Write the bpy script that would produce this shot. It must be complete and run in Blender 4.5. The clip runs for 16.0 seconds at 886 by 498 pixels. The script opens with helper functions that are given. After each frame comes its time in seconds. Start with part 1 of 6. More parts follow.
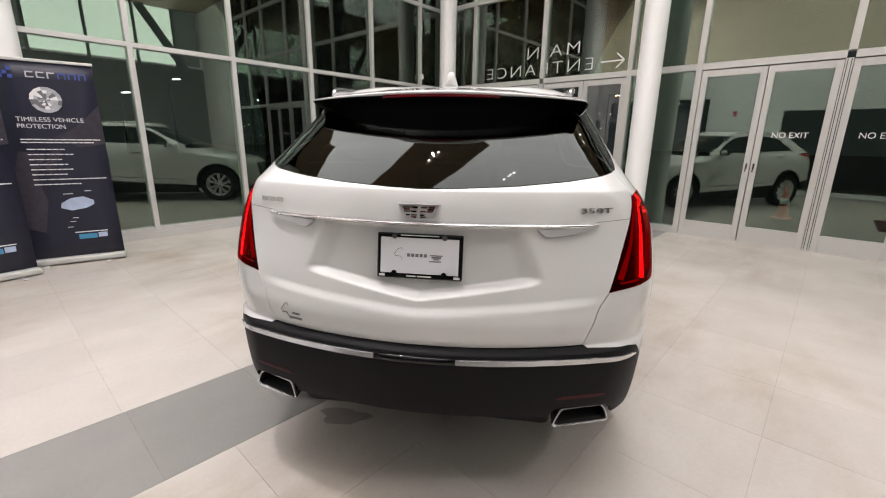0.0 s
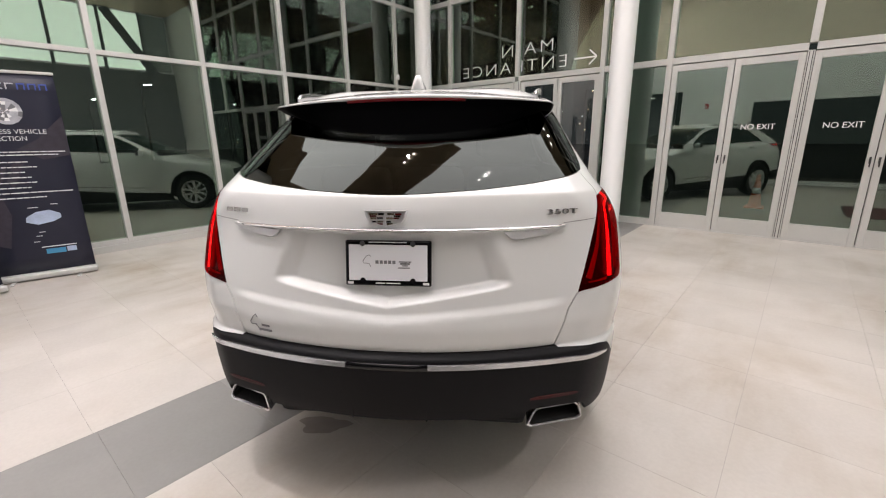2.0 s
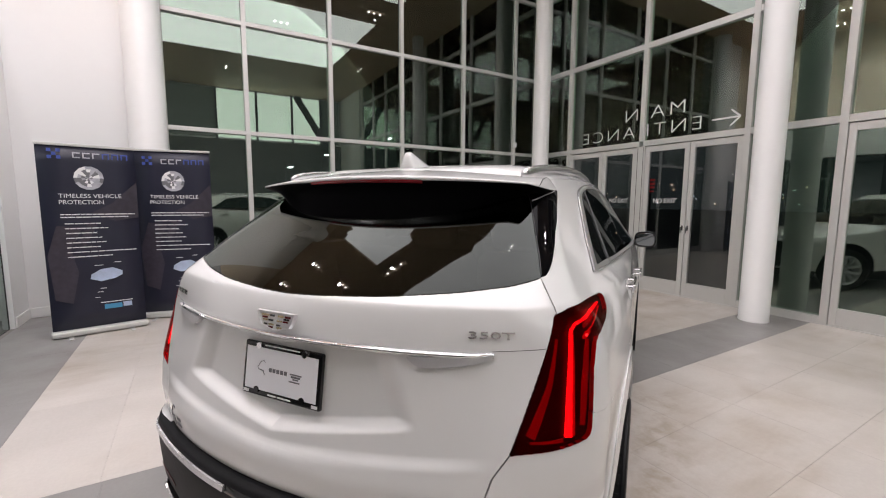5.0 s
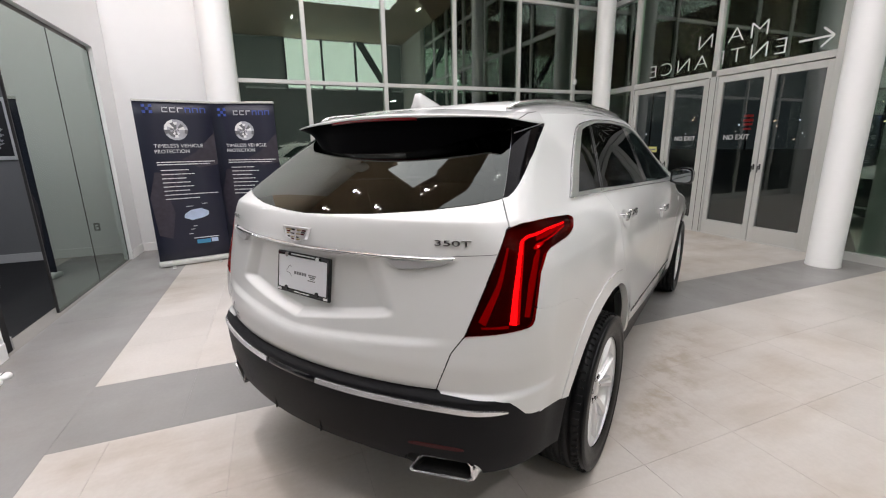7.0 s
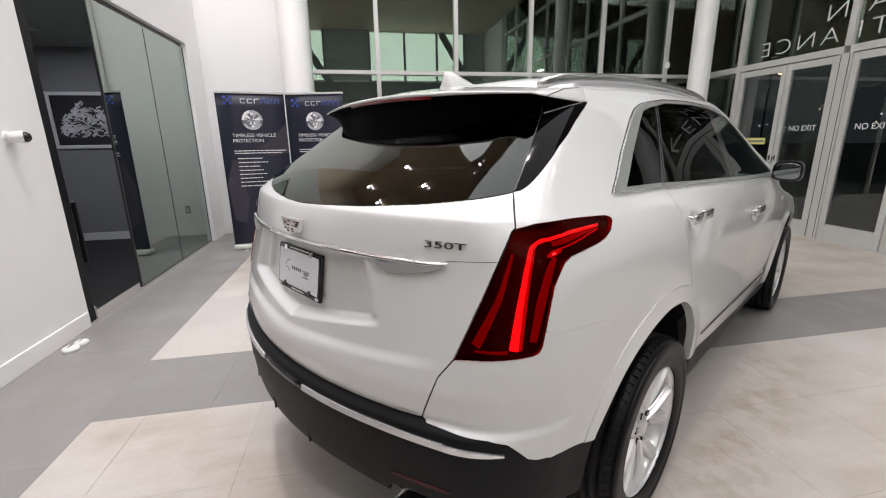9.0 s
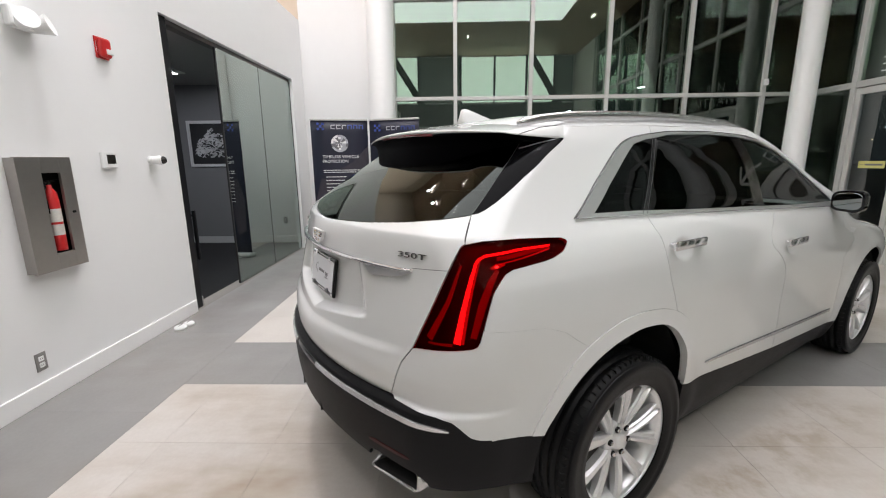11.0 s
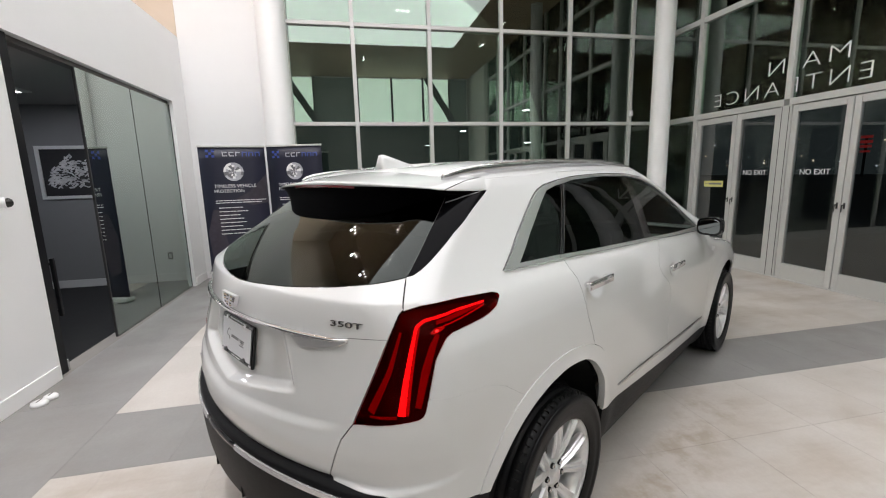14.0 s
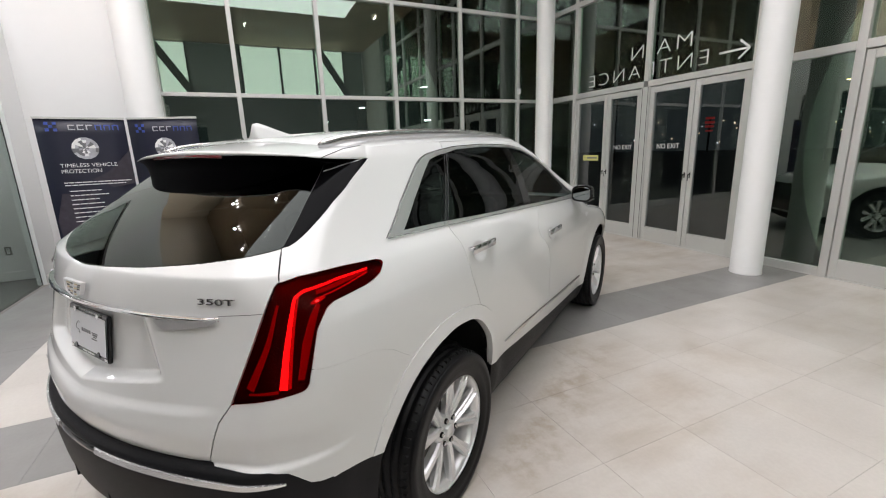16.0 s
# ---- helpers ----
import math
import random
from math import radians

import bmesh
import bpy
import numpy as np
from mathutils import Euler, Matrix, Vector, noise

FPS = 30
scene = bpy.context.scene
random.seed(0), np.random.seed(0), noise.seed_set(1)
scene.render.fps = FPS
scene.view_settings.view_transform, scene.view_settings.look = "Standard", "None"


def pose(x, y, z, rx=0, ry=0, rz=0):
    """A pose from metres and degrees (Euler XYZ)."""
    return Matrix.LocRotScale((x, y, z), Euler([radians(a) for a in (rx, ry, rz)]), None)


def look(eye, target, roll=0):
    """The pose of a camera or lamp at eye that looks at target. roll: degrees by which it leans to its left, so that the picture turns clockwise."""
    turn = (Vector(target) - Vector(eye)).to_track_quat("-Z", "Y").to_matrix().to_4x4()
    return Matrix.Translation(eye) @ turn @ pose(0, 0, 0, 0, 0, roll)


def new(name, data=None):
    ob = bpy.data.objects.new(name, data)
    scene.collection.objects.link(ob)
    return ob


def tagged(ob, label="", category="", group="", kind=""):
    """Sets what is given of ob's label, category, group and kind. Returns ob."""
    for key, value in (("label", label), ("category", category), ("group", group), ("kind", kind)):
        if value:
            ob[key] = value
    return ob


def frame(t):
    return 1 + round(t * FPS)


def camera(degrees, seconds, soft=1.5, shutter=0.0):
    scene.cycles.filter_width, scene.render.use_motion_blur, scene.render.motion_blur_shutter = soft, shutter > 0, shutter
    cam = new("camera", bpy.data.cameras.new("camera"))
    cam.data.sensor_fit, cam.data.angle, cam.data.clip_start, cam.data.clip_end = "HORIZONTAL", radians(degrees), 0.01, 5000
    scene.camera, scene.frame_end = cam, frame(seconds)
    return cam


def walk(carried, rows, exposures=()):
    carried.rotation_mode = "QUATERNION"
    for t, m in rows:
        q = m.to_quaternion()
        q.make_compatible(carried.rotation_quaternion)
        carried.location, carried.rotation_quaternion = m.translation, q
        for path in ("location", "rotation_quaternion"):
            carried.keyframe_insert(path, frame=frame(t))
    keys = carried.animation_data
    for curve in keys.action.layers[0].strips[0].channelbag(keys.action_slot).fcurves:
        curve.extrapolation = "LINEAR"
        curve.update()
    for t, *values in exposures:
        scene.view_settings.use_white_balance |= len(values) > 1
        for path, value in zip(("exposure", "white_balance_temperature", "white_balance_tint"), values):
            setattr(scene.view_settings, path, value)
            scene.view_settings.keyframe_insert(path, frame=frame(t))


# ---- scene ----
cam = camera(92.95, 16.0, soft=1.1)
PATH = [
    (0, (1.013, -0.982, 1.402), (-0.288, 0.451, 0.899), 0.9),
    (0.5, (1.019, -0.983, 1.400), (-0.286, 0.447, 0.895), 0.5),
    (1, (1.026, -0.974, 1.421), (-0.270, 0.459, 0.909), 0.1),
    (1.5, (1.032, -0.964, 1.420), (-0.243, 0.490, 0.909), -0.2),
    (2, (1.051, -0.937, 1.422), (-0.197, 0.542, 0.914), -0.7),
    (2.5, (1.070, -0.894, 1.423), (-0.160, 0.605, 0.934), -1.0),
    (3, (1.076, -0.886, 1.430), (-0.160, 0.620, 0.979), -1.2),
    (3.5, (1.069, -0.798, 1.445), (-0.214, 0.685, 1.053), -1.2),
    (4, (1.030, -0.582, 1.482), (-0.308, 0.875, 1.187), -0.4),
    (4.5, (1.113, -0.385, 1.493), (-0.425, 0.876, 1.279), -0.1),
    (5, (1.251, -0.190, 1.507), (-0.456, 0.828, 1.280), 0.3),
    (7.5, (1.628, -0.036, 1.447), (-0.193, 0.624, 0.947), -1.5),
    (8, (1.631, 0.016, 1.430), (-0.215, 0.584, 0.914), -1.5),
    (8.5, (1.500, 0.133, 1.412), (-0.365, 0.606, 0.867), -1.7),
    (9, (1.457, 0.240, 1.431), (-0.446, 0.599, 0.933), -0.9),
    (9.5, (1.584, 0.444, 1.457), (-0.369, 0.609, 1.055), -0.3),
    (10, (1.704, 0.572, 1.481), (-0.264, 0.572, 1.124), -0.3),
    (12.5, (1.759, 0.565, 1.449), (-0.186, 0.543, 0.980), -0.4),
    (13, (1.759, 0.552, 1.497), (-0.187, 0.632, 1.041), -0.5),
    (13.5, (1.708, 0.532, 1.555), (-0.239, 0.756, 1.150), -1.0),
    (14, (1.682, 0.485, 1.608), (-0.248, 0.883, 1.264), -1.5),
    (14.5, (1.656, 0.501, 1.645), (-0.240, 1.062, 1.343), -2.0),
    (15, (1.688, 0.540, 1.654), (-0.165, 1.225, 1.344), -2.3),
    (15.5, (1.716, 0.564, 1.630), (-0.097, 1.325, 1.271), -2.3),
    (16, (1.724, 0.559, 1.566), (-0.048, 1.364, 1.113), -1.9),
]
TONE = [(0.0, -0.64, 6430, 17), (2.0, -0.60, 6430, 18), (5.0, -0.83, 6310, 20), (7.5, -0.66, 6180, 16), (9.0, -0.69, 6190, 16), (10.0, -0.77, 6170, 15), (12.5, -0.69, 6160, 14), (14.0, -0.77, 6160, 14), (16.0, -0.72, 6160, 14)]
walk(cam, [(t, look(eye, target, roll)) for t, eye, target, roll in PATH], TONE)

# ---- world and light ----
world = bpy.data.worlds.new("night")
scene.world = world
world.use_nodes = True
world.node_tree.nodes["Background"].inputs[0].default_value = (0.11, 0.135, 0.125, 1)
world.node_tree.nodes["Background"].inputs[1].default_value = 0.27


def area_light(name, x, y, z, sx, sy, watts, color):
    d = bpy.data.lights.new(name, "AREA")
    d.shape, d.size, d.size_y, d.energy, d.color = "RECTANGLE", sx, sy, watts, color
    ob = new(name, d)
    ob.matrix_world = pose(x, y, z)
    return ob


# ---- materials ----


def material(name, color, rough=0.5, metal=0.0, coat=0.0, var=0.0, scale=8.0, bump=0.0, bscale=60.0, emit=None, power=0.0,
             spec=0.5, rvar=0.0, rand=0.0):
    m = bpy.data.materials.new(name)
    m.use_nodes = True
    n, l = m.node_tree.nodes, m.node_tree.links
    b = n["Principled BSDF"]
    b.inputs["Base Color"].default_value = (*color, 1)
    b.inputs["Roughness"].default_value = rough
    b.inputs["Metallic"].default_value = metal
    b.inputs["Coat Weight"].default_value = coat
    b.inputs["Coat Roughness"].default_value = 0.03
    b.inputs["Specular IOR Level"].default_value = spec
    if emit:
        b.inputs["Emission Color"].default_value = (*emit, 1)
        b.inputs["Emission Strength"].default_value = power
    if var or bump or rvar or rand:
        co = n.new("ShaderNodeTexCoord")
        src = co.outputs["Object"]
    if var or rand:
        big = n.new("ShaderNodeTexNoise")
        big.inputs["Scale"].default_value, big.inputs["Detail"].default_value = scale * 0.12, 5
        fine = n.new("ShaderNodeTexNoise")
        fine.inputs["Scale"].default_value, fine.inputs["Detail"].default_value = scale * 2.2, 6
        l.new(src, big.inputs["Vector"])
        l.new(src, fine.inputs["Vector"])
        add = n.new("ShaderNodeMath")
        add.operation = "MULTIPLY_ADD"
        add.inputs[1].default_value = 0.5
        l.new(fine.outputs["Fac"], add.inputs[0])
        l.new(big.outputs["Fac"], add.inputs[2])
        last = add.outputs[0]
        if rand:
            info = n.new("ShaderNodeObjectInfo")
            ra = n.new("ShaderNodeMath")
            ra.operation = "MULTIPLY_ADD"
            ra.inputs[1].default_value = rand
            l.new(info.outputs["Random"], ra.inputs[0])
            l.new(last, ra.inputs[2])
            last = ra.outputs[0]
        rng = n.new("ShaderNodeMapRange")
        rng.inputs["From Min"].default_value, rng.inputs["From Max"].default_value = 0.35, 1.15 + rand
        rng.inputs["To Min"].default_value, rng.inputs["To Max"].default_value = 1 - var, 1 + var
        l.new(last, rng.inputs["Value"])
        mul = n.new("ShaderNodeVectorMath")
        mul.operation = "SCALE"
        mul.inputs[0].default_value = color
        l.new(rng.outputs[0], mul.inputs["Scale"])
        l.new(mul.outputs[0], b.inputs["Base Color"])
        if rvar:
            rr = n.new("ShaderNodeMapRange")
            rr.inputs["From Min"].default_value, rr.inputs["From Max"].default_value = 0.4, 1.1
            rr.inputs["To Min"].default_value, rr.inputs["To Max"].default_value = rough - rvar, rough + rvar
            l.new(add.outputs[0], rr.inputs["Value"])
            l.new(rr.outputs[0], b.inputs["Roughness"])
    if bump:
        bn = n.new("ShaderNodeTexNoise")
        bn.inputs["Scale"].default_value, bn.inputs["Detail"].default_value = bscale, 4
        l.new(src, bn.inputs["Vector"])
        bp = n.new("ShaderNodeBump")
        bp.inputs["Strength"].default_value, bp.inputs["Distance"].default_value = bump, 0.004
        l.new(bn.outputs["Fac"], bp.inputs["Height"])
        l.new(bp.outputs[0], b.inputs["Normal"])
    return m


def glass_material(name, tint, ior, rough=0.0, tone=(0.86, 0.93, 0.88)):
    """Clear pane: lets light pass with a tint, and mirrors by Fresnel."""
    m = bpy.data.materials.new(name)
    m.use_nodes = True
    n, l = m.node_tree.nodes, m.node_tree.links
    n.clear()
    out = n.new("ShaderNodeOutputMaterial")
    tr, gl, fr, mix = n.new("ShaderNodeBsdfTransparent"), n.new("ShaderNodeBsdfGlossy"), n.new("ShaderNodeFresnel"), n.new("ShaderNodeMixShader")
    tr.inputs[0].default_value = (*tint, 1)
    gl.inputs["Color"].default_value = (*tone, 1)
    gl.inputs["Roughness"].default_value = rough
    fr.inputs["IOR"].default_value = ior
    l.new(fr.outputs[0], mix.inputs[0])
    l.new(tr.outputs[0], mix.inputs[1])
    l.new(gl.outputs[0], mix.inputs[2])
    l.new(mix.outputs[0], out.inputs[0])
    return m


WHITE_WALL = material("white_wall_paint", (0.79, 0.785, 0.78), 0.6, var=0.02, scale=3, bump=0.08, bscale=260)
CEIL_BROWN = material("brown_ceiling_panel", (0.46, 0.34, 0.245), 0.6, var=0.08, scale=4)
TRIM_WHITE = material("white_trim_paint", (0.82, 0.81, 0.80), 0.4, var=0.02, scale=6)


def tile_material(name, color, stain, amount, rough):
    """Porcelain tile: cloudy tone, fine grain, trodden-in smudges and tyre marks that run on from tile to tile."""
    m = bpy.data.materials.new(name)
    m.use_nodes = True
    n, l = m.node_tree.nodes, m.node_tree.links
    b = n["Principled BSDF"]
    b.inputs["Specular IOR Level"].default_value = 0.45
    geo, info = n.new("ShaderNodeNewGeometry"), n.new("ShaderNodeObjectInfo")

    def noise(scale, detail, stretch=None):
        t = n.new("ShaderNodeTexNoise")
        t.inputs["Scale"].default_value, t.inputs["Detail"].default_value, t.inputs["Roughness"].default_value = scale, detail, 0.62
        src = geo.outputs["Position"]
        if stretch:
            mp = n.new("ShaderNodeMapping")
            mp.inputs["Rotation"].default_value = (0, 0, math.radians(stretch[0]))
            mp.inputs["Scale"].default_value = stretch[1]
            l.new(src, mp.inputs["Vector"])
            src = mp.outputs[0]
        l.new(src, t.inputs["Vector"])
        return t.outputs["Fac"]

    def ramp(fac, a, b_, lo, hi):
        r = n.new("ShaderNodeMapRange")
        for k, v in zip(("From Min", "From Max", "To Min", "To Max"), (a, b_, lo, hi)):
            r.inputs[k].default_value = v
        r.interpolation_type = "SMOOTHSTEP"
        l.new(fac, r.inputs["Value"])
        return r.outputs[0]

    def times(a, c):
        t = n.new("ShaderNodeMath")
        t.operation = "MULTIPLY"
        l.new(a, t.inputs[0])
        l.new(c, t.inputs[1])
        return t.outputs[0]

    tone = times(times(ramp(noise(1.1, 3), 0.3, 0.7, 0.94, 1.06), ramp(noise(45, 3), 0.3, 0.7, 0.975, 1.025)), ramp(info.outputs["Random"], 0, 1, 0.97, 1.03))
    base_ = n.new("ShaderNodeVectorMath")
    base_.operation = "SCALE"
    base_.inputs[0].default_value = color
    l.new(tone, base_.inputs["Scale"])
    smudge = times(ramp(noise(1.3, 4), 0.34, 0.80, 0.0, 1.0), ramp(noise(0.5, 2), 0.38, 0.66, 0.0, amount))
    tracks = times(ramp(noise(3.2, 4, (-25, (1.0, 0.3, 1.0))), 0.36, 0.80, 0.0, 1.0), ramp(noise(0.6, 1), 0.36, 0.62, 0.0, amount * 0.75))
    mx = n.new("ShaderNodeMath")
    mx.operation = "ADD"
    l.new(smudge, mx.inputs[0])
    l.new(tracks, mx.inputs[1])

    def along(axis):
        t = n.new("ShaderNodeVectorMath")
        t.operation = "DOT_PRODUCT"
        l.new(geo.outputs["Position"], t.inputs[0])
        t.inputs[1].default_value = axis
        return t.outputs["Value"]

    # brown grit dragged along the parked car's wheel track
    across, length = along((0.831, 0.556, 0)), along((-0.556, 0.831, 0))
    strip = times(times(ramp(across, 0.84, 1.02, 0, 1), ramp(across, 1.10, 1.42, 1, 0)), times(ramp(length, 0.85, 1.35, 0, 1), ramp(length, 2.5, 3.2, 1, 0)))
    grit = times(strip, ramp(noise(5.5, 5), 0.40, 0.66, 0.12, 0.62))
    mx2 = n.new("ShaderNodeMath")
    mx2.operation = "ADD"
    l.new(mx.outputs[0], mx2.inputs[0])
    l.new(grit, mx2.inputs[1])
    mix = n.new("ShaderNodeMix")
    mix.data_type = "RGBA"
    l.new(mx2.outputs[0], mix.inputs["Factor"])
    l.new(base_.outputs[0], mix.inputs[6])
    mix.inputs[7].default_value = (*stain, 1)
    l.new(mix.outputs[2], b.inputs["Base Color"])
    l.new(ramp(noise(2.0, 4), 0.3, 0.7, rough - 0.035, rough + 0.10), b.inputs["Roughness"])
    return m


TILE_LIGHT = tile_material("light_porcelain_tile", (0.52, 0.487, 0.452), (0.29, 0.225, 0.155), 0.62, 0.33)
TILE_DARK = tile_material("grey_porcelain_tile", (0.25, 0.243, 0.236), (0.17, 0.145, 0.12), 0.5, 0.36)
GROUT = material("grey_grout", (0.27, 0.255, 0.235), 0.9, var=0.1, scale=30)
ALU = material("satin_aluminium", (0.56, 0.56, 0.54), 0.42, 0.25, var=0.03, scale=12)
ALU_DARK = material("dark_gasket", (0.03, 0.03, 0.03), 0.6)
PANE = glass_material("window_glass", (0.70, 0.78, 0.72), 2.34, tone=(0.80, 0.92, 0.82))
DOOR_GLASS = glass_material("entrance_door_glass", (0.74, 0.76, 0.78), 2.0, tone=(0.9, 0.93, 0.9))
GLASS_BACK = glass_material("door_glass_rear_face", (0.88, 0.89, 0.90), 1.0)
COLUMN = material("white_column_paint", (0.71, 0.71, 0.70), 0.45, var=0.02, scale=5)
ASPHALT = material("night_asphalt", (0.05, 0.05, 0.05), 0.85, var=0.25, scale=5, bump=0.3, bscale=40)
BLACK = material("black_paint", (0.008, 0.008, 0.009), 0.35, spec=0.2, var=0.1, scale=20)
BEIGE = material("warm_beige_paint", (0.60, 0.50, 0.40), 0.7, var=0.03, scale=3)
GREY_WALL = material("grey_wall_paint", (0.17, 0.17, 0.175), 0.7, var=0.04, scale=4)
CARPET = material("dark_carpet", (0.006, 0.006, 0.007), 0.95, var=0.3, scale=60)
VINYL = material("white_vinyl_letters", (0.72, 0.72, 0.72), 0.5)

# ---- helpers for building ----


def link_mesh(name, verts, faces, mat, parent=None, label="", smooth=False):
    me = bpy.data.meshes.new(name)
    me.from_pydata([tuple(float(c) for c in v) for v in verts], [], [tuple(int(i) for i in f) for f in faces])
    if smooth:
        me.polygons.foreach_set("use_smooth", [True] * len(me.polygons))
    me.materials.append(mat)
    ob = new(name, me)
    ob.parent = parent
    if label:
        ob["label"] = label
    return ob


def part(name, bm, mat, parent=None, label="", smooth=False):
    me = bpy.data.meshes.new(name)
    bm.to_mesh(me)
    bm.free()
    if smooth:
        me.polygons.foreach_set("use_smooth", [True] * len(me.polygons))
    me.materials.append(mat)
    ob = new(name, me)
    ob.parent = parent
    if label:
        ob["label"] = label
    return ob


def add_box(bm, x0, y0, z0, x1, y1, z1, m=None, bevel=0.0, seg=1):
    r = bmesh.ops.create_cube(bm, size=1.0)
    mm = Matrix.Translation(((x0 + x1) / 2, (y0 + y1) / 2, (z0 + z1) / 2)) @ Matrix.Diagonal((x1 - x0, y1 - y0, z1 - z0, 1))
    if m is not None:
        mm = m @ mm
    bmesh.ops.transform(bm, matrix=mm, verts=r["verts"])
    if bevel:
        edges = list({e for v in r["verts"] for e in v.link_edges})
        bmesh.ops.bevel(bm, geom=edges, offset=bevel, segments=seg, affect="EDGES", profile=0.5)


def add_cyl(bm, r1, r2, depth, m, seg=24, caps=True):
    bmesh.ops.create_cone(bm, cap_ends=caps, segments=seg, radius1=r1, radius2=r2, depth=depth, matrix=m)


def box_part(name, x0, y0, z0, x1, y1, z1, mat, parent=None, label="", bevel=0.0, m=None, seg=1):
    bm = bmesh.new()
    add_box(bm, x0, y0, z0, x1, y1, z1, m, bevel, seg)
    return part(name, bm, mat, parent, label)


def thing(name, label, category, m=None, group="", kind=""):
    ob = new(name)
    ob.empty_display_size = 0.1
    if m is not None:
        ob.matrix_basis = m
    return tagged(ob, label, category, group, kind)


def lathe(bm, profile, m, seg=32):
    """Turn a list of (radius, height) about the local z axis."""
    rings = []
    for r, h in profile:
        rings.append([bm.verts.new(m @ Vector((r * math.cos(2 * math.pi * i / seg), r * math.sin(2 * math.pi * i / seg), h))) for i in range(seg)])
    for a, b in zip(rings, rings[1:]):
        for i in range(seg):
            j = (i + 1) % seg
            bm.faces.new((a[i], a[j], b[j], b[i]))


def lettering(name, text, height, m, mat, parent, spacing=1.0, width=None, depth=0.002, mirror=False, thin=0.0):
    """Words in the built-in font, as a mesh lying in the local x-y plane from the left end of the base line."""
    cu = bpy.data.curves.new(name, "FONT")
    cu.body, cu.size, cu.space_character, cu.extrude, cu.offset = text, height / 0.7, spacing, depth, -thin
    tmp = new(name, cu)
    bpy.context.view_layer.update()
    me = bpy.data.meshes.new_from_object(tmp.evaluated_get(bpy.context.evaluated_depsgraph_get()))
    bpy.data.objects.remove(tmp)
    xs = [v.co.x for v in me.vertices]
    x0, x1 = min(xs), max(xs)
    k = (width / (x1 - x0)) if width else 1.0
    for v in me.vertices:
        v.co.x = (v.co.x - x0) * k
        if mirror:
            v.co.x = -v.co.x
    me.transform(m)
    me.materials.clear()
    me.materials.append(mat)
    ob = new(name, me)
    ob.parent = parent
    return ob


def split_letters(ob, parent, name):
    """Make each letter of a word an object of its own."""
    bm = bmesh.new()
    bm.from_mesh(ob.data)
    mat = ob.data.materials[0]
    left_ = set(bm.verts)
    while left_:
        stack = [left_.pop()]
        island = set(stack)
        while stack:
            for e_ in stack.pop().link_edges:
                for v in e_.verts:
                    if v not in island:
                        island.add(v)
                        stack.append(v)
        left_ -= island
        ids = {v: i for i, v in enumerate(island)}
        faces = [[ids[v] for v in f_.verts] for f_ in bm.faces if f_.verts[0] in island]
        link_mesh(name, [v.co for v in ids], faces, mat, parent)
    bm.free()
    bpy.data.objects.remove(ob)


# ---- the showroom shell ----
GX, GY, WY = -5.937, 6.533, -2.027          # planes of the glazed wall, the entrance wall and the white wall
CEIL_Z, EAST, SOUTH = 6.4, 8.2, -7.0

box_part("ground", -90, -60, -0.30, 70, 90, -0.06, ASPHALT)
tagged(bpy.data.objects["ground"], "dark asphalt forecourt at night outside the showroom", "ground", kind="structure")

floor = box_part("floor", GX - 0.1, SOUTH, -0.05, EAST, GY + 0.1, -0.003, GROUT)
tagged(floor, "showroom floor of light porcelain tiles with grey bands", "floor", kind="structure")

# white wall with the office opening
OX0, OX1, OZ = -5.40, -2.25, 2.78
wall_s = thing("wall_south", "white painted wall with an office opening", "wall", kind="structure")
# unseen second opening, added so that the car's rear window reflects something dark
HX0, HX1, HZ = -0.35, 3.9, 2.36
box_part("wall_panel", OX1, WY - 0.16, -0.05, HX0, WY, 3.77, WHITE_WALL, wall_s)
box_part("wall_panel", HX0, WY - 0.16, HZ, HX1, WY, 3.77, WHITE_WALL, wall_s)
box_part("wall_panel", HX1, WY - 0.16, -0.05, EAST, WY, 3.77, WHITE_WALL, wall_s)
box_part("wall_panel", GX - 0.2, WY - 0.16, -0.05, OX0, WY, 3.77, WHITE_WALL, wall_s)
box_part("wall_panel", OX0, WY - 0.16, OZ, OX1, WY, 3.77, WHITE_WALL, wall_s)
box_part("wall_cap", GX - 0.2, WY - 0.9, 3.772, EAST, WY - 0.004, 3.81, WHITE_WALL, wall_s)
box_part("upper_wall", GX + 0.022, WY - 1.06, 3.81, EAST, WY - 0.9, CEIL_Z, BEIGE, wall_s)
# dark grey box added behind that opening, out of view
hall = thing("wall_dark_backing", "added dark grey walls behind an unseen opening, to darken reflections", "wall", kind="structure")
box_part("wall_panel", HX0 - 0.6, -5.2, -0.05, HX1 + 0.6, -5.05, 2.6, GREY_WALL, hall)
box_part("wall_panel", HX0 - 0.6, -5.05, -0.05, HX0 - 0.5, WY - 0.17, 2.6, GREY_WALL, hall)
box_part("wall_panel", HX1 + 0.5, -5.05, -0.05, HX1 + 0.6, WY - 0.17, 2.6, GREY_WALL, hall)
box_part("soffit", HX0 - 0.6, -5.05, 2.5, HX1 + 0.6, WY - 0.17, 2.6, GREY_WALL, hall)
wall_w = thing("wall_west", "white painted wall beside the glazing", "wall", kind="structure")
box_part("wall_panel", GX - 0.2, WY + 0.002, -0.05, GX + 0.02, -0.475, CEIL_Z, WHITE_WALL, wall_w)
box_part("upper_wall", GX - 0.2, WY - 1.06, 3.812, GX + 0.02, WY - 0.002, CEIL_Z, BEIGE, wall_w)
wall_e = thing("wall_east", "wall with a dark lower storey and a bright white upper storey", "wall", kind="structure")
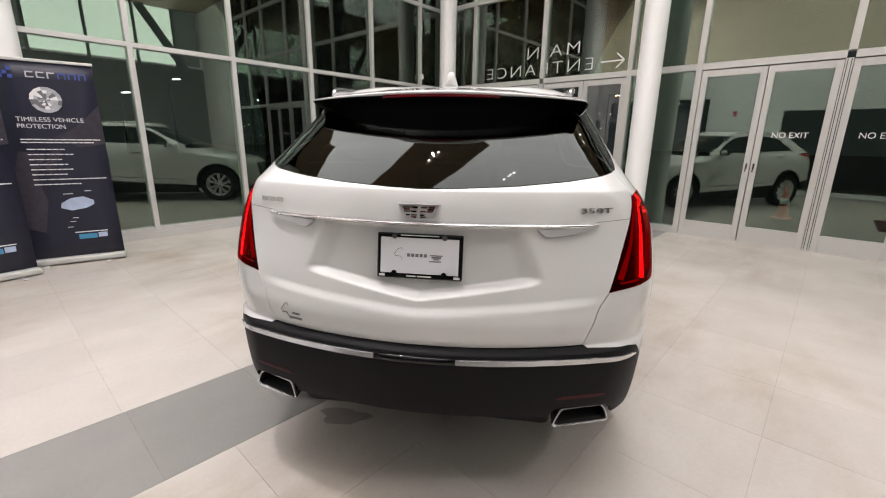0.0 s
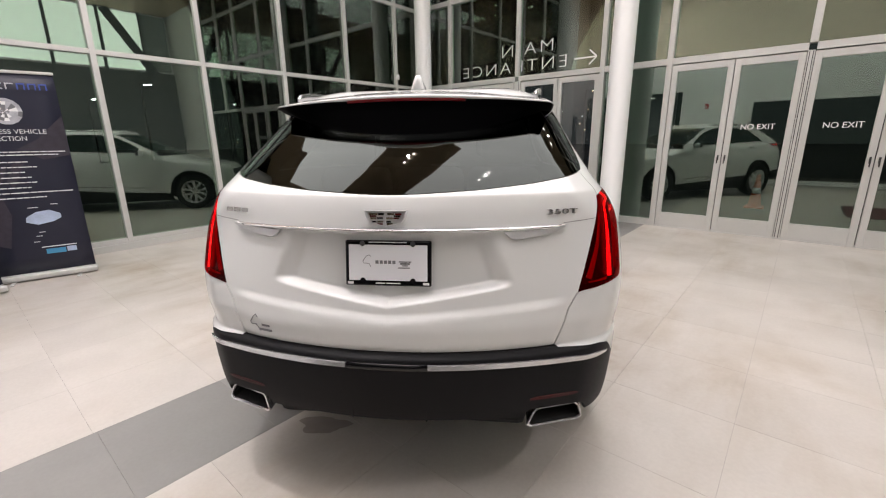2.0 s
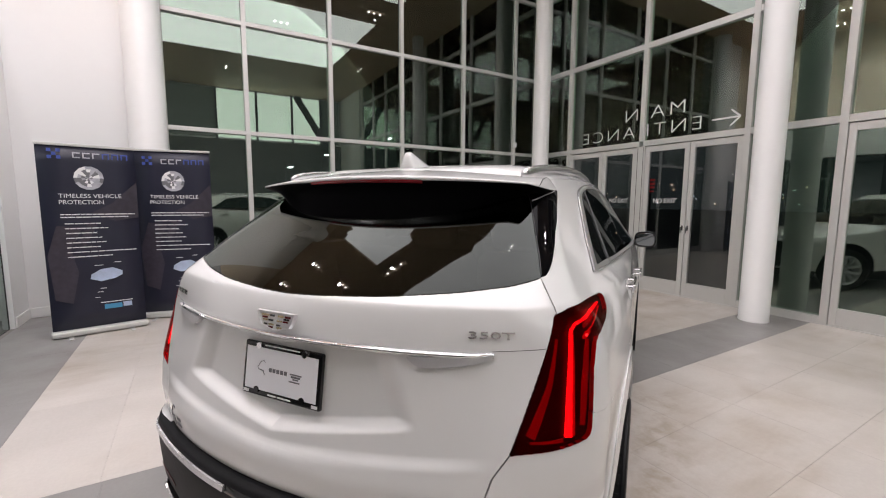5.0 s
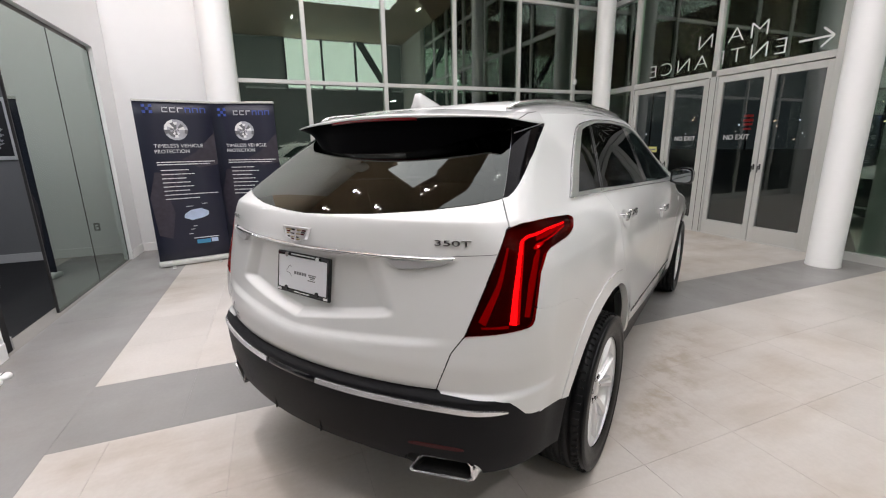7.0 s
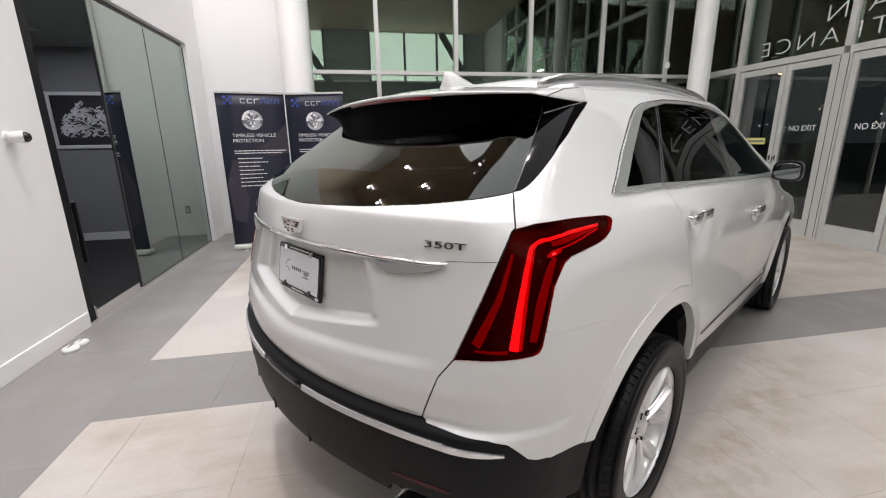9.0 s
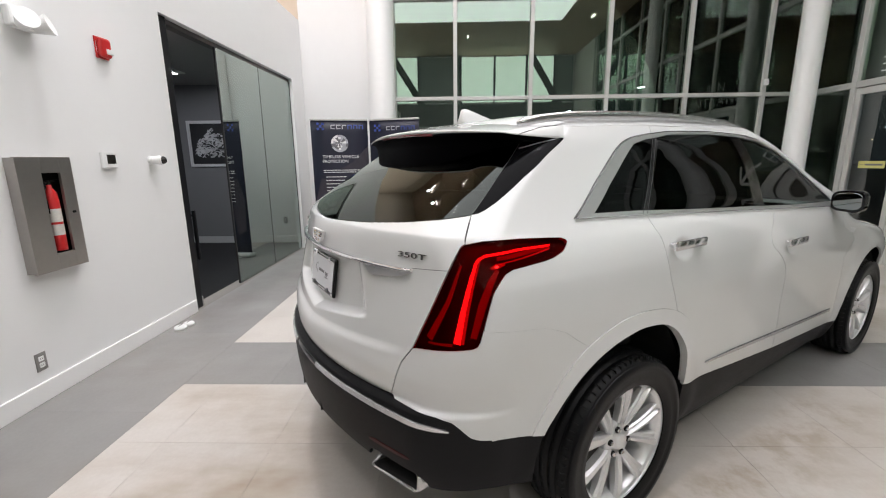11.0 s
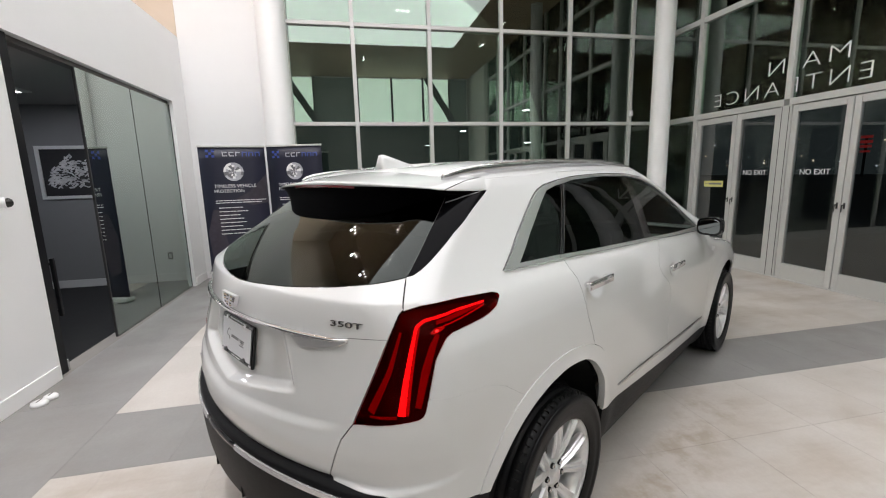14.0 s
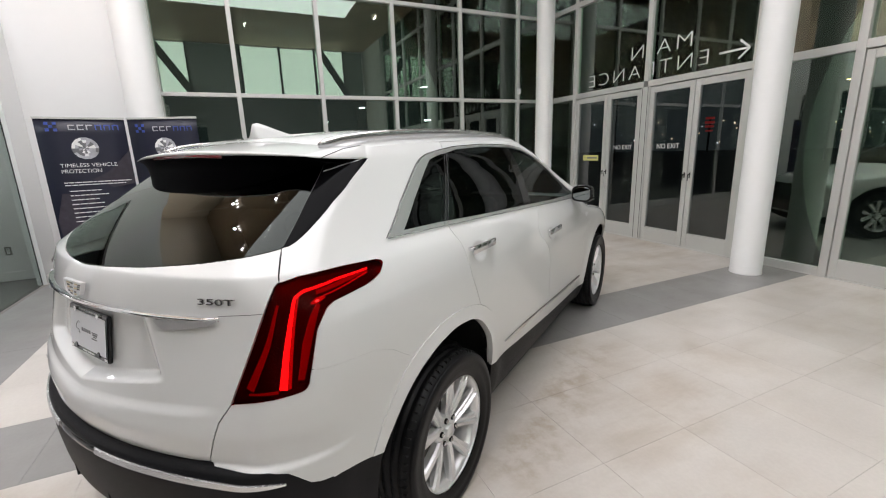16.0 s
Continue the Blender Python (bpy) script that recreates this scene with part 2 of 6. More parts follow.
box_part("lower_wall", EAST, SOUTH, -0.05, EAST + 0.2, GY + 0.2, 4.18, GREY_WALL, wall_e)
box_part("upper_wall", EAST + 0.05, SOUTH, 4.18, EAST + 0.2, GY + 0.2, CEIL_Z, WHITE_WALL, wall_e)
for y in (-2.9, -1.1, 0.95, 2.6, 4.15, 5.5):
    box_part("post", EAST - 0.02, y - 0.05, 4.18, EAST + 0.05, y + 0.05, CEIL_Z, GREY_WALL, wall_e)
GLOW_PANE = material("lit_office_window", (0.75, 0.78, 0.74), 0.3, emit=(0.90, 1.0, 0.86), power=3.4)
DIM_PANE = material("dim_office_window", (0.20, 0.21, 0.20), 0.3, emit=(0.90, 1.0, 0.90), power=0.12, var=0.3, scale=2)
w4 = thing("window_4", "upper storey office windows across the hall, some of them lit", "window", kind="structure")
for a, b, lit in ((-2.85, -1.15, 1), (-1.05, 0.90, 0), (1.0, 2.55, 1), (2.65, 4.10, 1), (4.20, 5.45, 1), (5.55, 6.4, 0)):
    box_part("pane", EAST + 0.03, a, 4.26, EAST + 0.045, b, 6.34, GLOW_PANE if lit else DIM_PANE, w4)
for y, dy in ((-1.3, -1.1), (5.4, -1.1)):
    bm = bmesh.new()
    add_box(bm, EAST - 0.02, -0.16, -1.35, EAST + 0.02, 0.16, 1.35, Matrix.Translation((0, y + dy * 0.3, 5.25)) @ pose(0, 0, 0, 32))
    part("brace", bm, GREY_WALL, wall_e)
wall_n = box_part("wall_north", 5.4, GY - 0.05, -0.05, EAST, GY + 0.15, CEIL_Z, WHITE_WALL)
tagged(wall_n, "white painted wall beside the exit doors", "wall", kind="structure")
bm = bmesh.new()
add_box(bm, GX - 0.2, WY - 1.06, CEIL_Z, EAST + 0.2, GY + 0.2, CEIL_Z + 0.2)
ceil = part("ceiling", bm, CEIL_BROWN)
tagged(ceil, "brown panelled ceiling with white dropped panels", "ceiling", kind="structure")
LUMINOUS = material("luminous_ceiling_film", (0.8, 0.8, 0.8), 0.6, emit=(1.0, 0.975, 0.94), power=4.7)
for x0, y0, x1, y1 in ((-4.85, -0.32, -3.0, 4.6), (-1.48, -2.6, 3.0, 4.5)):
    c = box_part("ceiling_panel", x0, y0, CEIL_Z - 0.03, x1, y1, CEIL_Z - 0.001, LUMINOUS)
    tagged(c, "luminous white ceiling panel lighting the showroom", "ceiling", kind="structure")
DOWNLIGHT = material("downlight_lens", (0.9, 0.9, 0.9), 0.5, emit=(1.0, 0.95, 0.88), power=48.0)
LAMP_GLOW = material("tube_glow", (0.9, 0.9, 0.9), 0.5, emit=(1.0, 0.94, 0.86), power=9.0)
# rows over the car, white wall and east half are unseen, added as fill
SPOTS = [(-2.45, -0.15, 0, 120), (-2.30, 1.75, 0, 120), (-2.20, 4.2, 0, 150), (-0.36, 2.2, 0, 400), (0.3, 5.5, 1, 90), (2.6, 5.5, 1, 90),
         (-4.7, -1.25, 1, 90), (-3.1, -1.2, 1, 330), (-1.2, -0.9, 1, 680), (-5.0, -2.3, 1, 70), (-3.7, -2.3, 1, 90), (-2.3, -2.3, 1, 110), (4.7, -2.0, 1, 760), (4.9, 1.2, 1, 480)]
for cx, cy, turn, watts in SPOTS:
    d = thing("downlight", "lit recessed ceiling downlight in a row of three, seen ones and added fill lights alike", "lamp", group="ceiling downlights")
    for k in (-1, 0, 1):
        bm = bmesh.new()
        add_cyl(bm, 0.026, 0.026, 0.012, pose(cx + (k * 0.16 if turn else 0), cy + (0 if turn else k * 0.16), CEIL_Z - 0.038), 20)
        part("lens", bm, DOWNLIGHT, d)
    lamp_data = bpy.data.lights.new("downlight_and_fill_lamp", "SPOT")
    lamp_data.energy, lamp_data.color, lamp_data.shadow_soft_size = watts, (1.0, 0.965, 0.92), 0.012 if watts in (400, 680, 760) else 0.02
    lamp_data.spot_size, lamp_data.spot_blend = (math.radians(47), 0.75) if watts in (400, 680, 760) else (math.radians(140), 0.7)
    lo = new("downlight_and_fill_lamp", lamp_data)
    lo.matrix_world = pose(cx, cy, CEIL_Z - 0.20)
    lo.parent = d

base = thing("baseboard", "white painted baseboard along the wall", "baseboard", kind="structure")
box_part("board", OX1 + 0.02, WY, 0, EAST, WY + 0.016, 0.125, TRIM_WHITE, base, bevel=0.003)
box_part("board", GX + 0.03, WY, 0, OX0 - 0.03, WY + 0.016, 0.125, TRIM_WHITE, base, bevel=0.003)
box_part("board", GX + 0.02, WY + 0.018, 0, GX + 0.036, -0.48, 0.125, TRIM_WHITE, base, bevel=0.003)

# glazed wall to the west
w1 = thing("window_1", "tall aluminium curtain wall with dark night glass", "window", kind="structure")
MULL = [-0.44, 0.615, 1.902, 3.197, 4.53, 5.825, 6.50]
TRANS = [0.12, 2.515, 4.096, 5.66]
for y in MULL:
    box_part("mullion", GX - 0.10, y - 0.032, 0.0, GX + 0.055, y + 0.032, CEIL_Z, ALU, w1, bevel=0.003)
for z in TRANS:
    for a, b in zip(MULL, MULL[1:]):
        box_part("transom", GX - 0.10, a + 0.032, z - 0.03, GX + 0.05, b - 0.032, z + 0.03, ALU, w1, bevel=0.003)
box_part("sill", GX - 0.1, -0.47, -0.01, GX + 0.075, 6.44, 0.088, ALU, w1, bevel=0.004)
levels = TRANS + [CEIL_Z]
for z0, z1 in zip(levels, levels[1:]):
    for a, b in zip(MULL, MULL[1:]):
        p = box_part("pane", GX - 0.012, a + 0.034, z0 + 0.032, GX, b - 0.034, z1 - 0.032 if z1 < CEIL_Z else z1, PANE, w1)
        p.visible_shadow = False

# entrance wall to the north: glazing above, pairs of doors below
w2 = thing("window_2", "aluminium glazed entrance wall with panes over the doors", "window", kind="structure")
POSTS = [-5.82, -4.965, -1.725, -0.712, 2.525, 5.10]
for x in POSTS:
    box_part("mullion", x - 0.04, GY - 0.055, 0.0, x + 0.04, GY + 0.10, CEIL_Z, ALU, w2, bevel=0.003)
UP = {(-5.82, -4.965): [], (-4.965, -1.725): [-3.34], (-1.725, -0.712): [], (-0.712, 2.525): [0.925], (2.525, 5.10): [3.8]}
for (a, b), mids in UP.items():
    cols = [a] + mids + [b]
    for z in (2.495, 4.09, 5.66):
        for p0, p1 in zip(cols, cols[1:]):
            box_part("transom", p0 + 0.04, GY - 0.05, z - 0.045, p1 - 0.04, GY + 0.10, z + 0.045, ALU, w2, bevel=0.003)
    for x in mids:
        box_part("mullion", x - 0.04, GY - 0.052, 2.54, x + 0.04, GY + 0.10, CEIL_Z, ALU, w2, bevel=0.003)
    for z0, z1 in ((2.54, 4.045), (4.135, 5.615), (5.705, CEIL_Z)):
        for p0, p1 in zip(cols, cols[1:]):
            p = box_part("pane", p0 + 0.04, GY, z0, p1 - 0.04, GY + 0.012, z1, PANE, w2)
            p.visible_shadow = False
for a, b in ((-5.82, -4.965), (-1.725, -0.712), (2.525, 5.10)):
    p = box_part("pane", a + 0.04, GY, 0.10, b - 0.04, GY + 0.012, 2.45, PANE, w2)
    p.visible_shadow = False
    box_part("sill", a + 0.04, GY - 0.05, 0, b - 0.04, GY + 0.1, 0.10, ALU, w2, bevel=0.003)


def glass_door(num, x0, x1, handle_side, sign):
    d = thing("door_%d" % num, "closed aluminium framed glass exit door", "door", group="exit doors", kind="structure")
    z0, z1, st = 0.012, 2.438, 0.075
    for a, b in ((x0, x0 + st), (x1 - st, x1)):
        box_part("stile", a, GY - 0.035, z0, b, GY + 0.02, z1, ALU, d, bevel=0.004)
    box_part("top_rail", x0 + st, GY - 0.033, z1 - 0.09, x1 - st, GY + 0.018, z1, ALU, d, bevel=0.003)
    box_part("bottom_rail", x0 + st, GY - 0.033, z0, x1 - st, GY + 0.018, 0.23, ALU, d, bevel=0.003)
    p = box_part("pane", x0 + st, GY - 0.012, 0.23, x1 - st, GY - 0.002, z1 - 0.09, PANE if x0 > -1.7 else DOOR_GLASS, d)
    p.visible_shadow = False
    if x0 < -1.7:
        p.data.materials.append(GLASS_BACK)
        for f in p.data.polygons:
            f.material_index = 0 if f.normal.y < -0.5 else 1
    hx = x0 + st / 2 if handle_side < 0 else x1 - st / 2
    bm = bmesh.new()
    add_box(bm, hx - 0.011, GY - 0.043, 1.06, hx + 0.011, GY - 0.035, 1.14, bevel=0.003)
    add_cyl(bm, 0.008, 0.008, 0.04, pose(hx, GY - 0.06, 1.11, 90), 12)
    add_box(bm, hx - 0.007, GY - 0.084, 1.02, hx + 0.007, GY - 0.074, 1.118, bevel=0.004)
    part("handle", bm, ALU_DARK, d)
    if sign:
        w = 0.385
        c = sign
        lettering("lettering", "NO EXIT", 0.072, Matrix.Translation((c - w / 2, GY - 0.0135, 1.495)) @ pose(0, 0, 0, 90), VINYL, d, width=w, depth=0.0008)
    return d


LEAVES = [(-4.92, -4.135, 1, 0), (-4.125, -3.425, -1, -3.76), (-3.255, -2.512, 1, -2.885), (-2.502, -1.77, -1, 0),
          (-0.667, 0.115, 1, 0), (0.125, 0.878, -1, 0.492), (0.962, 1.718, 1, 1.366), (1.728, 2.48, -1, 0)]
for i, (a, b, h, sgn) in enumerate(LEAVES):
    glass_door(i + 1, a, b, h, sgn)
box_part("door_post", -3.42, GY - 0.05, 0, -3.26, GY + 0.08, 2.45, ALU, w2, bevel=0.004)
box_part("door_post", 0.883, GY - 0.05, 0, 0.957, GY + 0.08, 2.45, ALU, w2, bevel=0.004)
for x in (-3.392, -3.288, 0.902, 0.938):
    box_part("gasket", x - 0.004, GY - 0.0525, 0.02, x + 0.004, GY - 0.0505, 2.44, ALU_DARK, w2)
box_part("threshold", -4.93, GY - 0.06, -0.004, 2.485, GY + 0.1, 0.011, ALU, w2)

# lettering on the glass over the entrance, read from outside
sign = thing("window_lettering", "white cut vinyl lettering and arrow on the glass", "sign")
for word, xr, wd, zb in (("MAIN", -2.65, 1.05, 2.905), ("ENTRANCE", -2.385, 2.25, 2.615)):
    w_ = lettering("word", word, 0.21, Matrix.Translation((xr, GY - 0.0015, zb)) @ pose(0, 0, 0, 90), VINYL, sign, spacing=1.25, width=wd, depth=0.0008, mirror=True, thin=0.007)
    split_letters(w_, sign, "letter")
bm = bmesh.new()
add_box(bm, -2.235, GY - 0.002, 2.708, -1.855, GY - 0.0005, 2.732)
for s in (1, -1):
    add_box(bm, -0.17, -0.0008, -0.012, 0.0, 0.0008, 0.012, Matrix.Translation((-1.85, GY - 0.0012, 2.72)) @ pose(0, 0, 0, 0, s * 42, 0))
part("arrow", bm, VINYL, sign)

# round columns
for i, (cx, cy, r) in enumerate(((-1.25, 5.975, 0.165), (-5.30, 6.03, 0.165), (-5.79, -0.635, 0.22))):
    col = thing("column", "round white painted steel column standing on the floor", "column", group="columns", kind="structure")
    bm = bmesh.new()
    lathe(bm, [(r + 0.004, 0), (r + 0.004, 0.02), (r, 0.024), (r, CEIL_Z)], pose(cx, cy, 0), 48)
    part("shaft", bm, COLUMN, col, smooth=True)

# ---- the car's outer surface ----
# car space: x to the car's right, y forward from the tailgate badge, z up from the floor


def curve(keys, z):
    """Smooth curve through (z, value) keys."""
    kz, kv = np.array([k[0] for k in keys]), np.array([k[1] for k in keys])
    h = np.diff(kz)
    d = np.diff(kv) / h
    m = np.zeros(len(kz))
    m[0], m[-1] = d[0], d[-1]
    same = d[:-1] * d[1:] > 0
    w1, w2 = 2 * h[1:] + h[:-1], h[1:] + 2 * h[:-1]
    m[1:-1][same] = ((w1 + w2)[same]) / (w1[same] / d[:-1][same] + w2[same] / d[1:][same])
    z = np.clip(z, kz[0], kz[-1])
    i = np.clip(np.searchsorted(kz, z) - 1, 0, len(kz) - 2)
    t = (z - kz[i]) / h[i]
    return ((1 + 2 * t) * (1 - t) ** 2 * kv[i] + t * (1 - t) ** 2 * h[i] * m[i] + t * t * (3 - 2 * t) * kv[i + 1] + t * t * (t - 1) * h[i] * m[i + 1])


REAR = [(0.20, 0.16), (0.30, 0.03), (0.40, -0.045), (0.55, -0.09), (0.70, -0.100), (0.745, -0.092), (0.765, -0.060), (0.84, -0.062),
        (0.90, -0.050), (1.00, -0.030), (1.15, -0.004), (1.22, 0.008), (1.275, 0.023), (1.298, 0.034), (1.3025, 0.0405), (1.34, 0.098), (1.39, 0.180), (1.45, 0.283), (1.55, 0.462), (1.62, 0.592)]
HALF = [(0.20, 0.77), (0.30, 0.83), (0.42, 0.872), (0.60, 0.895), (0.80, 0.908), (0.98, 0.914), (1.10, 0.904), (1.19, 0.884), (1.26, 0.855),
        (1.31, 0.820), (1.40, 0.763), (1.50, 0.703), (1.58, 0.654), (1.62, 0.622)]
FRONT = [(0.20, 4.42), (0.35, 4.60), (0.60, 4.66), (0.85, 4.60), (0.98, 4.45), (1.05, 4.14), (1.12, 3.70), (1.17, 3.50), (1.25, 3.34), (1.40, 3.02), (1.55, 2.68), (1.62, 2.48)]
BOW = [(0.20, 0.30), (0.75, 0.30), (0.95, 0.27), (1.20, 0.31), (1.31, 0.30), (1.45, 0.24), (1.62, 0.22)]
RAD = [(0.20, 0.16), (0.70, 0.17), (0.95, 0.13), (1.20, 0.13), (1.31, 0.13), (1.62, 0.16)]
PY = 1.30
ARCH = ((0.895, 0.45), (3.752, 0.45))
HUB_Z = 0.40


def side_width(y, z):
    g = np.clip((z - 1.15) / 0.3, 0, 1)
    back = np.clip((PY + 0.2 - y) / 1.5, 0, 1.2) ** 2
    front = np.clip((y - 2.6) / 2.0, 0, 1) ** 2
    w = curve(HALF, z) * (1 - (0.070 + 0.080 * g) * back - (0.035 + 0.09 * g) * front)
    flare = 0.0
    for cy, r in ARCH:
        d = np.sqrt((y - cy) ** 2 + (z - HUB_Z) ** 2)
        flare = flare + 0.016 * np.exp(-((d - r) / 0.085) ** 2) * (z > 0.2)
    for cy, cz in ((1.20, 1.176), (2.235, 1.072)):
        d2 = ((y - cy) / 0.068) ** 2 + ((z - cz) / 0.040) ** 2
        w = w - 0.016 * np.clip(1 - d2, 0, 1) ** 0.8
    return w + flare


def inside(x, y, z):
    """Distance inside the plan outline of the tail at height z."""
    a, r = curve(BOW, z), curve(RAD, z)
    d1 = (y - (curve(REAR, z) + a * x * x)) / np.sqrt(1 + (2 * a * x) ** 2)
    d2 = side_width(y, z) - np.abs(x)
    m = (d1 < r) & (d2 < r)
    return np.where(m, r - np.sqrt(np.clip(r - d1, 0, None) ** 2 + np.clip(r - d2, 0, None) ** 2), np.minimum(d1, d2))


def hump(y):
    return 0.058 * np.clip(1 - ((y - 1.75) / 1.45) ** 2, 0, 1)


def smooth(a, b, v):
    t = np.clip((v - a) / (b - a), 0, 1)
    return t * t * (3 - 2 * t)


def plate_recess(x, z):
    """Depth of the shallow number plate bay in the tailgate."""
    ax = np.abs(x)
    bottom = 0.930 + 0.16 * ax
    edge = 0.335 + np.clip(1.16 - z, 0, 0.3) * 0.42
    depth = 0.027 + 0.014 * np.clip((1.16 - z) / 0.22, 0, 1)
    return depth * smooth(bottom - 0.012, bottom + 0.016, z) * smooth(edge + 0.04, edge - 0.05, ax) * smooth(1.185, 1.165, z)


def surface(s, z):
    """Points of the right half of the body. s: 0 tail centre, 1 end of the corner sweep, 2 end of the side, 3 nose centre."""
    s, z = np.broadcast_arrays(np.asarray(s, float), np.asarray(z, float))
    th = np.clip(s, 0, 1) * math.pi / 2
    dx, dy = np.sin(th), -np.cos(th)
    lo, hi = np.zeros_like(s), np.full_like(s, 2.2)
    for _ in range(34):
        mid = (lo + hi) / 2
        inn = inside(dx * mid, PY + dy * mid, z) > 0
        lo, hi = np.where(inn, mid, lo), np.where(inn, hi, mid)
    x, y = dx * lo, PY + dy * lo
    y = y + plate_recess(x, z) * (s < 0.5)
    crease = 0.888 + 0.075 * np.abs(x)
    y = y - 0.013 * smooth(crease + 0.012, crease - 0.022, z) * smooth(0.742, 0.79, z) * smooth(0.318, 0.24, s)
    fy = curve(FRONT, z)
    q = np.minimum(3.9, fy - np.interp(z, [1.08, 1.25], [0.75, 0.22]))
    ys = PY + (q - PY) * np.clip(s - 1, 0, 1)
    on_side = s > 1
    x, y = np.where(on_side, side_width(ys, z), x), np.where(on_side, ys, y)
    ph = np.clip(s - 2, 0, 1) * math.pi / 2
    on_nose = s > 2
    c, sn = np.cos(ph), np.sin(ph)
    x = np.where(on_nose, side_width(q, z) * np.abs(c) ** 0.55, x)
    y = np.where(on_nose, q + (fy - q) * np.abs(sn) ** 0.75, y)
    up = np.clip((z - 1.28) / 0.34, 0, 1)
    return np.stack([x, y, z + hump(y) * up * up * (3 - 2 * up)], -1)


def s_of(y, z):
    """The s at which the flank of the car has this y at height z."""
    t = np.linspace(0.3, 2.0, 900)
    return float(np.interp(y, surface(t, np.full_like(t, z))[:, 1], t))

# ---- car materials ----
PAINT = material("white_pearl_paint", (0.672, 0.678, 0.668), 0.34, coat=1.0, var=0.012, scale=3, spec=0.5)
PLASTIC = material("black_grained_plastic", (0.008, 0.008, 0.009), 0.5, spec=0.14, var=0.12, scale=40, bump=0.12, bscale=900)
GLOSS_BLACK = material("gloss_black_trim", (0.006, 0.006, 0.007), 0.10, spec=0.45)
PILLAR_BLACK = material("gloss_black_pillar", (0.003, 0.003, 0.0035), 0.03, spec=0.045)
SPOILER_BLACK = material("deep_black_spoiler_trim", (0.0016, 0.0016, 0.0018), 0.4, spec=0.006)
CHROME = material("chrome", (0.78, 0.78, 0.79), 0.09, 1.0, var=0.03, scale=20)
SATIN = material("satin_silver", (0.60, 0.60, 0.61), 0.25, 1.0, var=0.04, scale=20)
SILVER = material("bright_silver_plastic", (0.70, 0.70, 0.71), 0.30, 0.7)
FRAME_METAL = material("dull_bright_window_frame", (0.62, 0.62, 0.62), 0.36, 1.0, var=0.05, scale=15)
TRIM_SILVER = material("brushed_silver_trim", (0.55, 0.55, 0.555), 0.36, 0.55, var=0.04, scale=20)
CHROME_SOFT = material("soft_chrome", (0.74, 0.74, 0.75), 0.20, 0.8, var=0.03, scale=20)
MIRROR = material("tinted_mirror", (0.28, 0.30, 0.31), 0.02, 1.0)
RIM = material("machined_silver_alloy", (0.78, 0.78, 0.785), 0.30, 0.65, var=0.04, scale=25)
RUBBER = material("black_tyre_rubber", (0.0055, 0.0055, 0.006), 0.42, spec=0.20, var=0.2, scale=30, bump=0.1, bscale=400)
BLACK_VOID = material("dark_underbody", (0.006, 0.006, 0.006), 0.9, var=0.2, scale=10)
CABIN = material("dark_cabin_trim", (0.03, 0.029, 0.028), 0.7, var=0.15, scale=12)
PRIVACY = glass_material("privacy_glass", (0.022, 0.020, 0.019), 1.47)
SIDE_GLASS = glass_material("side_privacy_glass", (0.018, 0.018, 0.017), 1.38, tone=(0.38, 0.40, 0.40))
CLEAR = glass_material("tinted_glass", (0.40, 0.49, 0.47), 1.34, tone=(0.7, 0.74, 0.74))
LENS = glass_material("red_lamp_lens", (0.80, 0.04, 0.04), 1.13)
LAMP_BED = material("dark_red_reflector", (0.012, 0.0006, 0.001), 0.35, var=0.3, scale=60, bump=0.3, bscale=220)


def lamp_material(name, color, power, pitch, low=0.3):
    """Red light guide with fine bright and dark ribs."""
    m = material(name, (0.25, 0.008, 0.01), 0.25, emit=color, power=power)
    n, l = m.node_tree.nodes, m.node_tree.links
    co, wave, rng = n.new("ShaderNodeTexCoord"), n.new("ShaderNodeTexWave"), n.new("ShaderNodeMapRange")
    wave.bands_direction = "Z"
    wave.inputs["Scale"].default_value, wave.inputs["Distortion"].default_value, wave.inputs["Detail"].default_value, wave.inputs["Detail Scale"].default_value = pitch, 5.0, 4, 5.0
    rng.inputs["To Min"].default_value, rng.inputs["To Max"].default_value = power * low, power * 1.35
    l.new(co.outputs["Object"], wave.inputs["Vector"])
    l.new(wave.outputs["Fac"], rng.inputs["Value"])
    l.new(rng.outputs[0], n["Principled BSDF"].inputs["Emission Strength"])
    return m


LAMP_DIM = lamp_material("red_lamp_guide", (1.0, 0.02, 0.04), 0.13, 60, 0.6)
LAMP_ON = lamp_material("lit_tail_lamp", (1.0, 0.06, 0.045), 5.0, 75, 0.12)
LAMP_MID = lamp_material("half_lit_lamp_guide", (1.0, 0.03, 0.03), 0.75, 75, 0.3)
LAMP_HOT = material("lit_lamp_point", (0.3, 0.02, 0.02), 0.2, emit=(1.0, 0.30, 0.25), power=9.0)
BRAKE = material("dark_red_brake_strip", (0.16, 0.006, 0.01), 0.15, coat=0.6)
REFLECTOR = material("red_reflector", (0.045, 0.002, 0.003), 0.35, spec=0.2, bump=0.3, bscale=500)
PLATE_WHITE = material("white_plate_insert", (0.74, 0.75, 0.78), 0.4)
PRINT_GREY = material("grey_print", (0.16, 0.16, 0.17), 0.6)
PRINT_WHITE = material("white_print", (0.8, 0.8, 0.8), 0.6)
BADGE = material("dark_chrome_badge", (0.55, 0.54, 0.53), 0.22, 1.0)
BADGE_DARK = material("smoked_badge", (0.10, 0.10, 0.10), 0.3, 0.8)
GOLD = material("gold_enamel", (0.58, 0.48, 0.30), 0.25, 0.9)
CREST_RED = material("red_enamel", (0.10, 0.014, 0.014), 0.25)

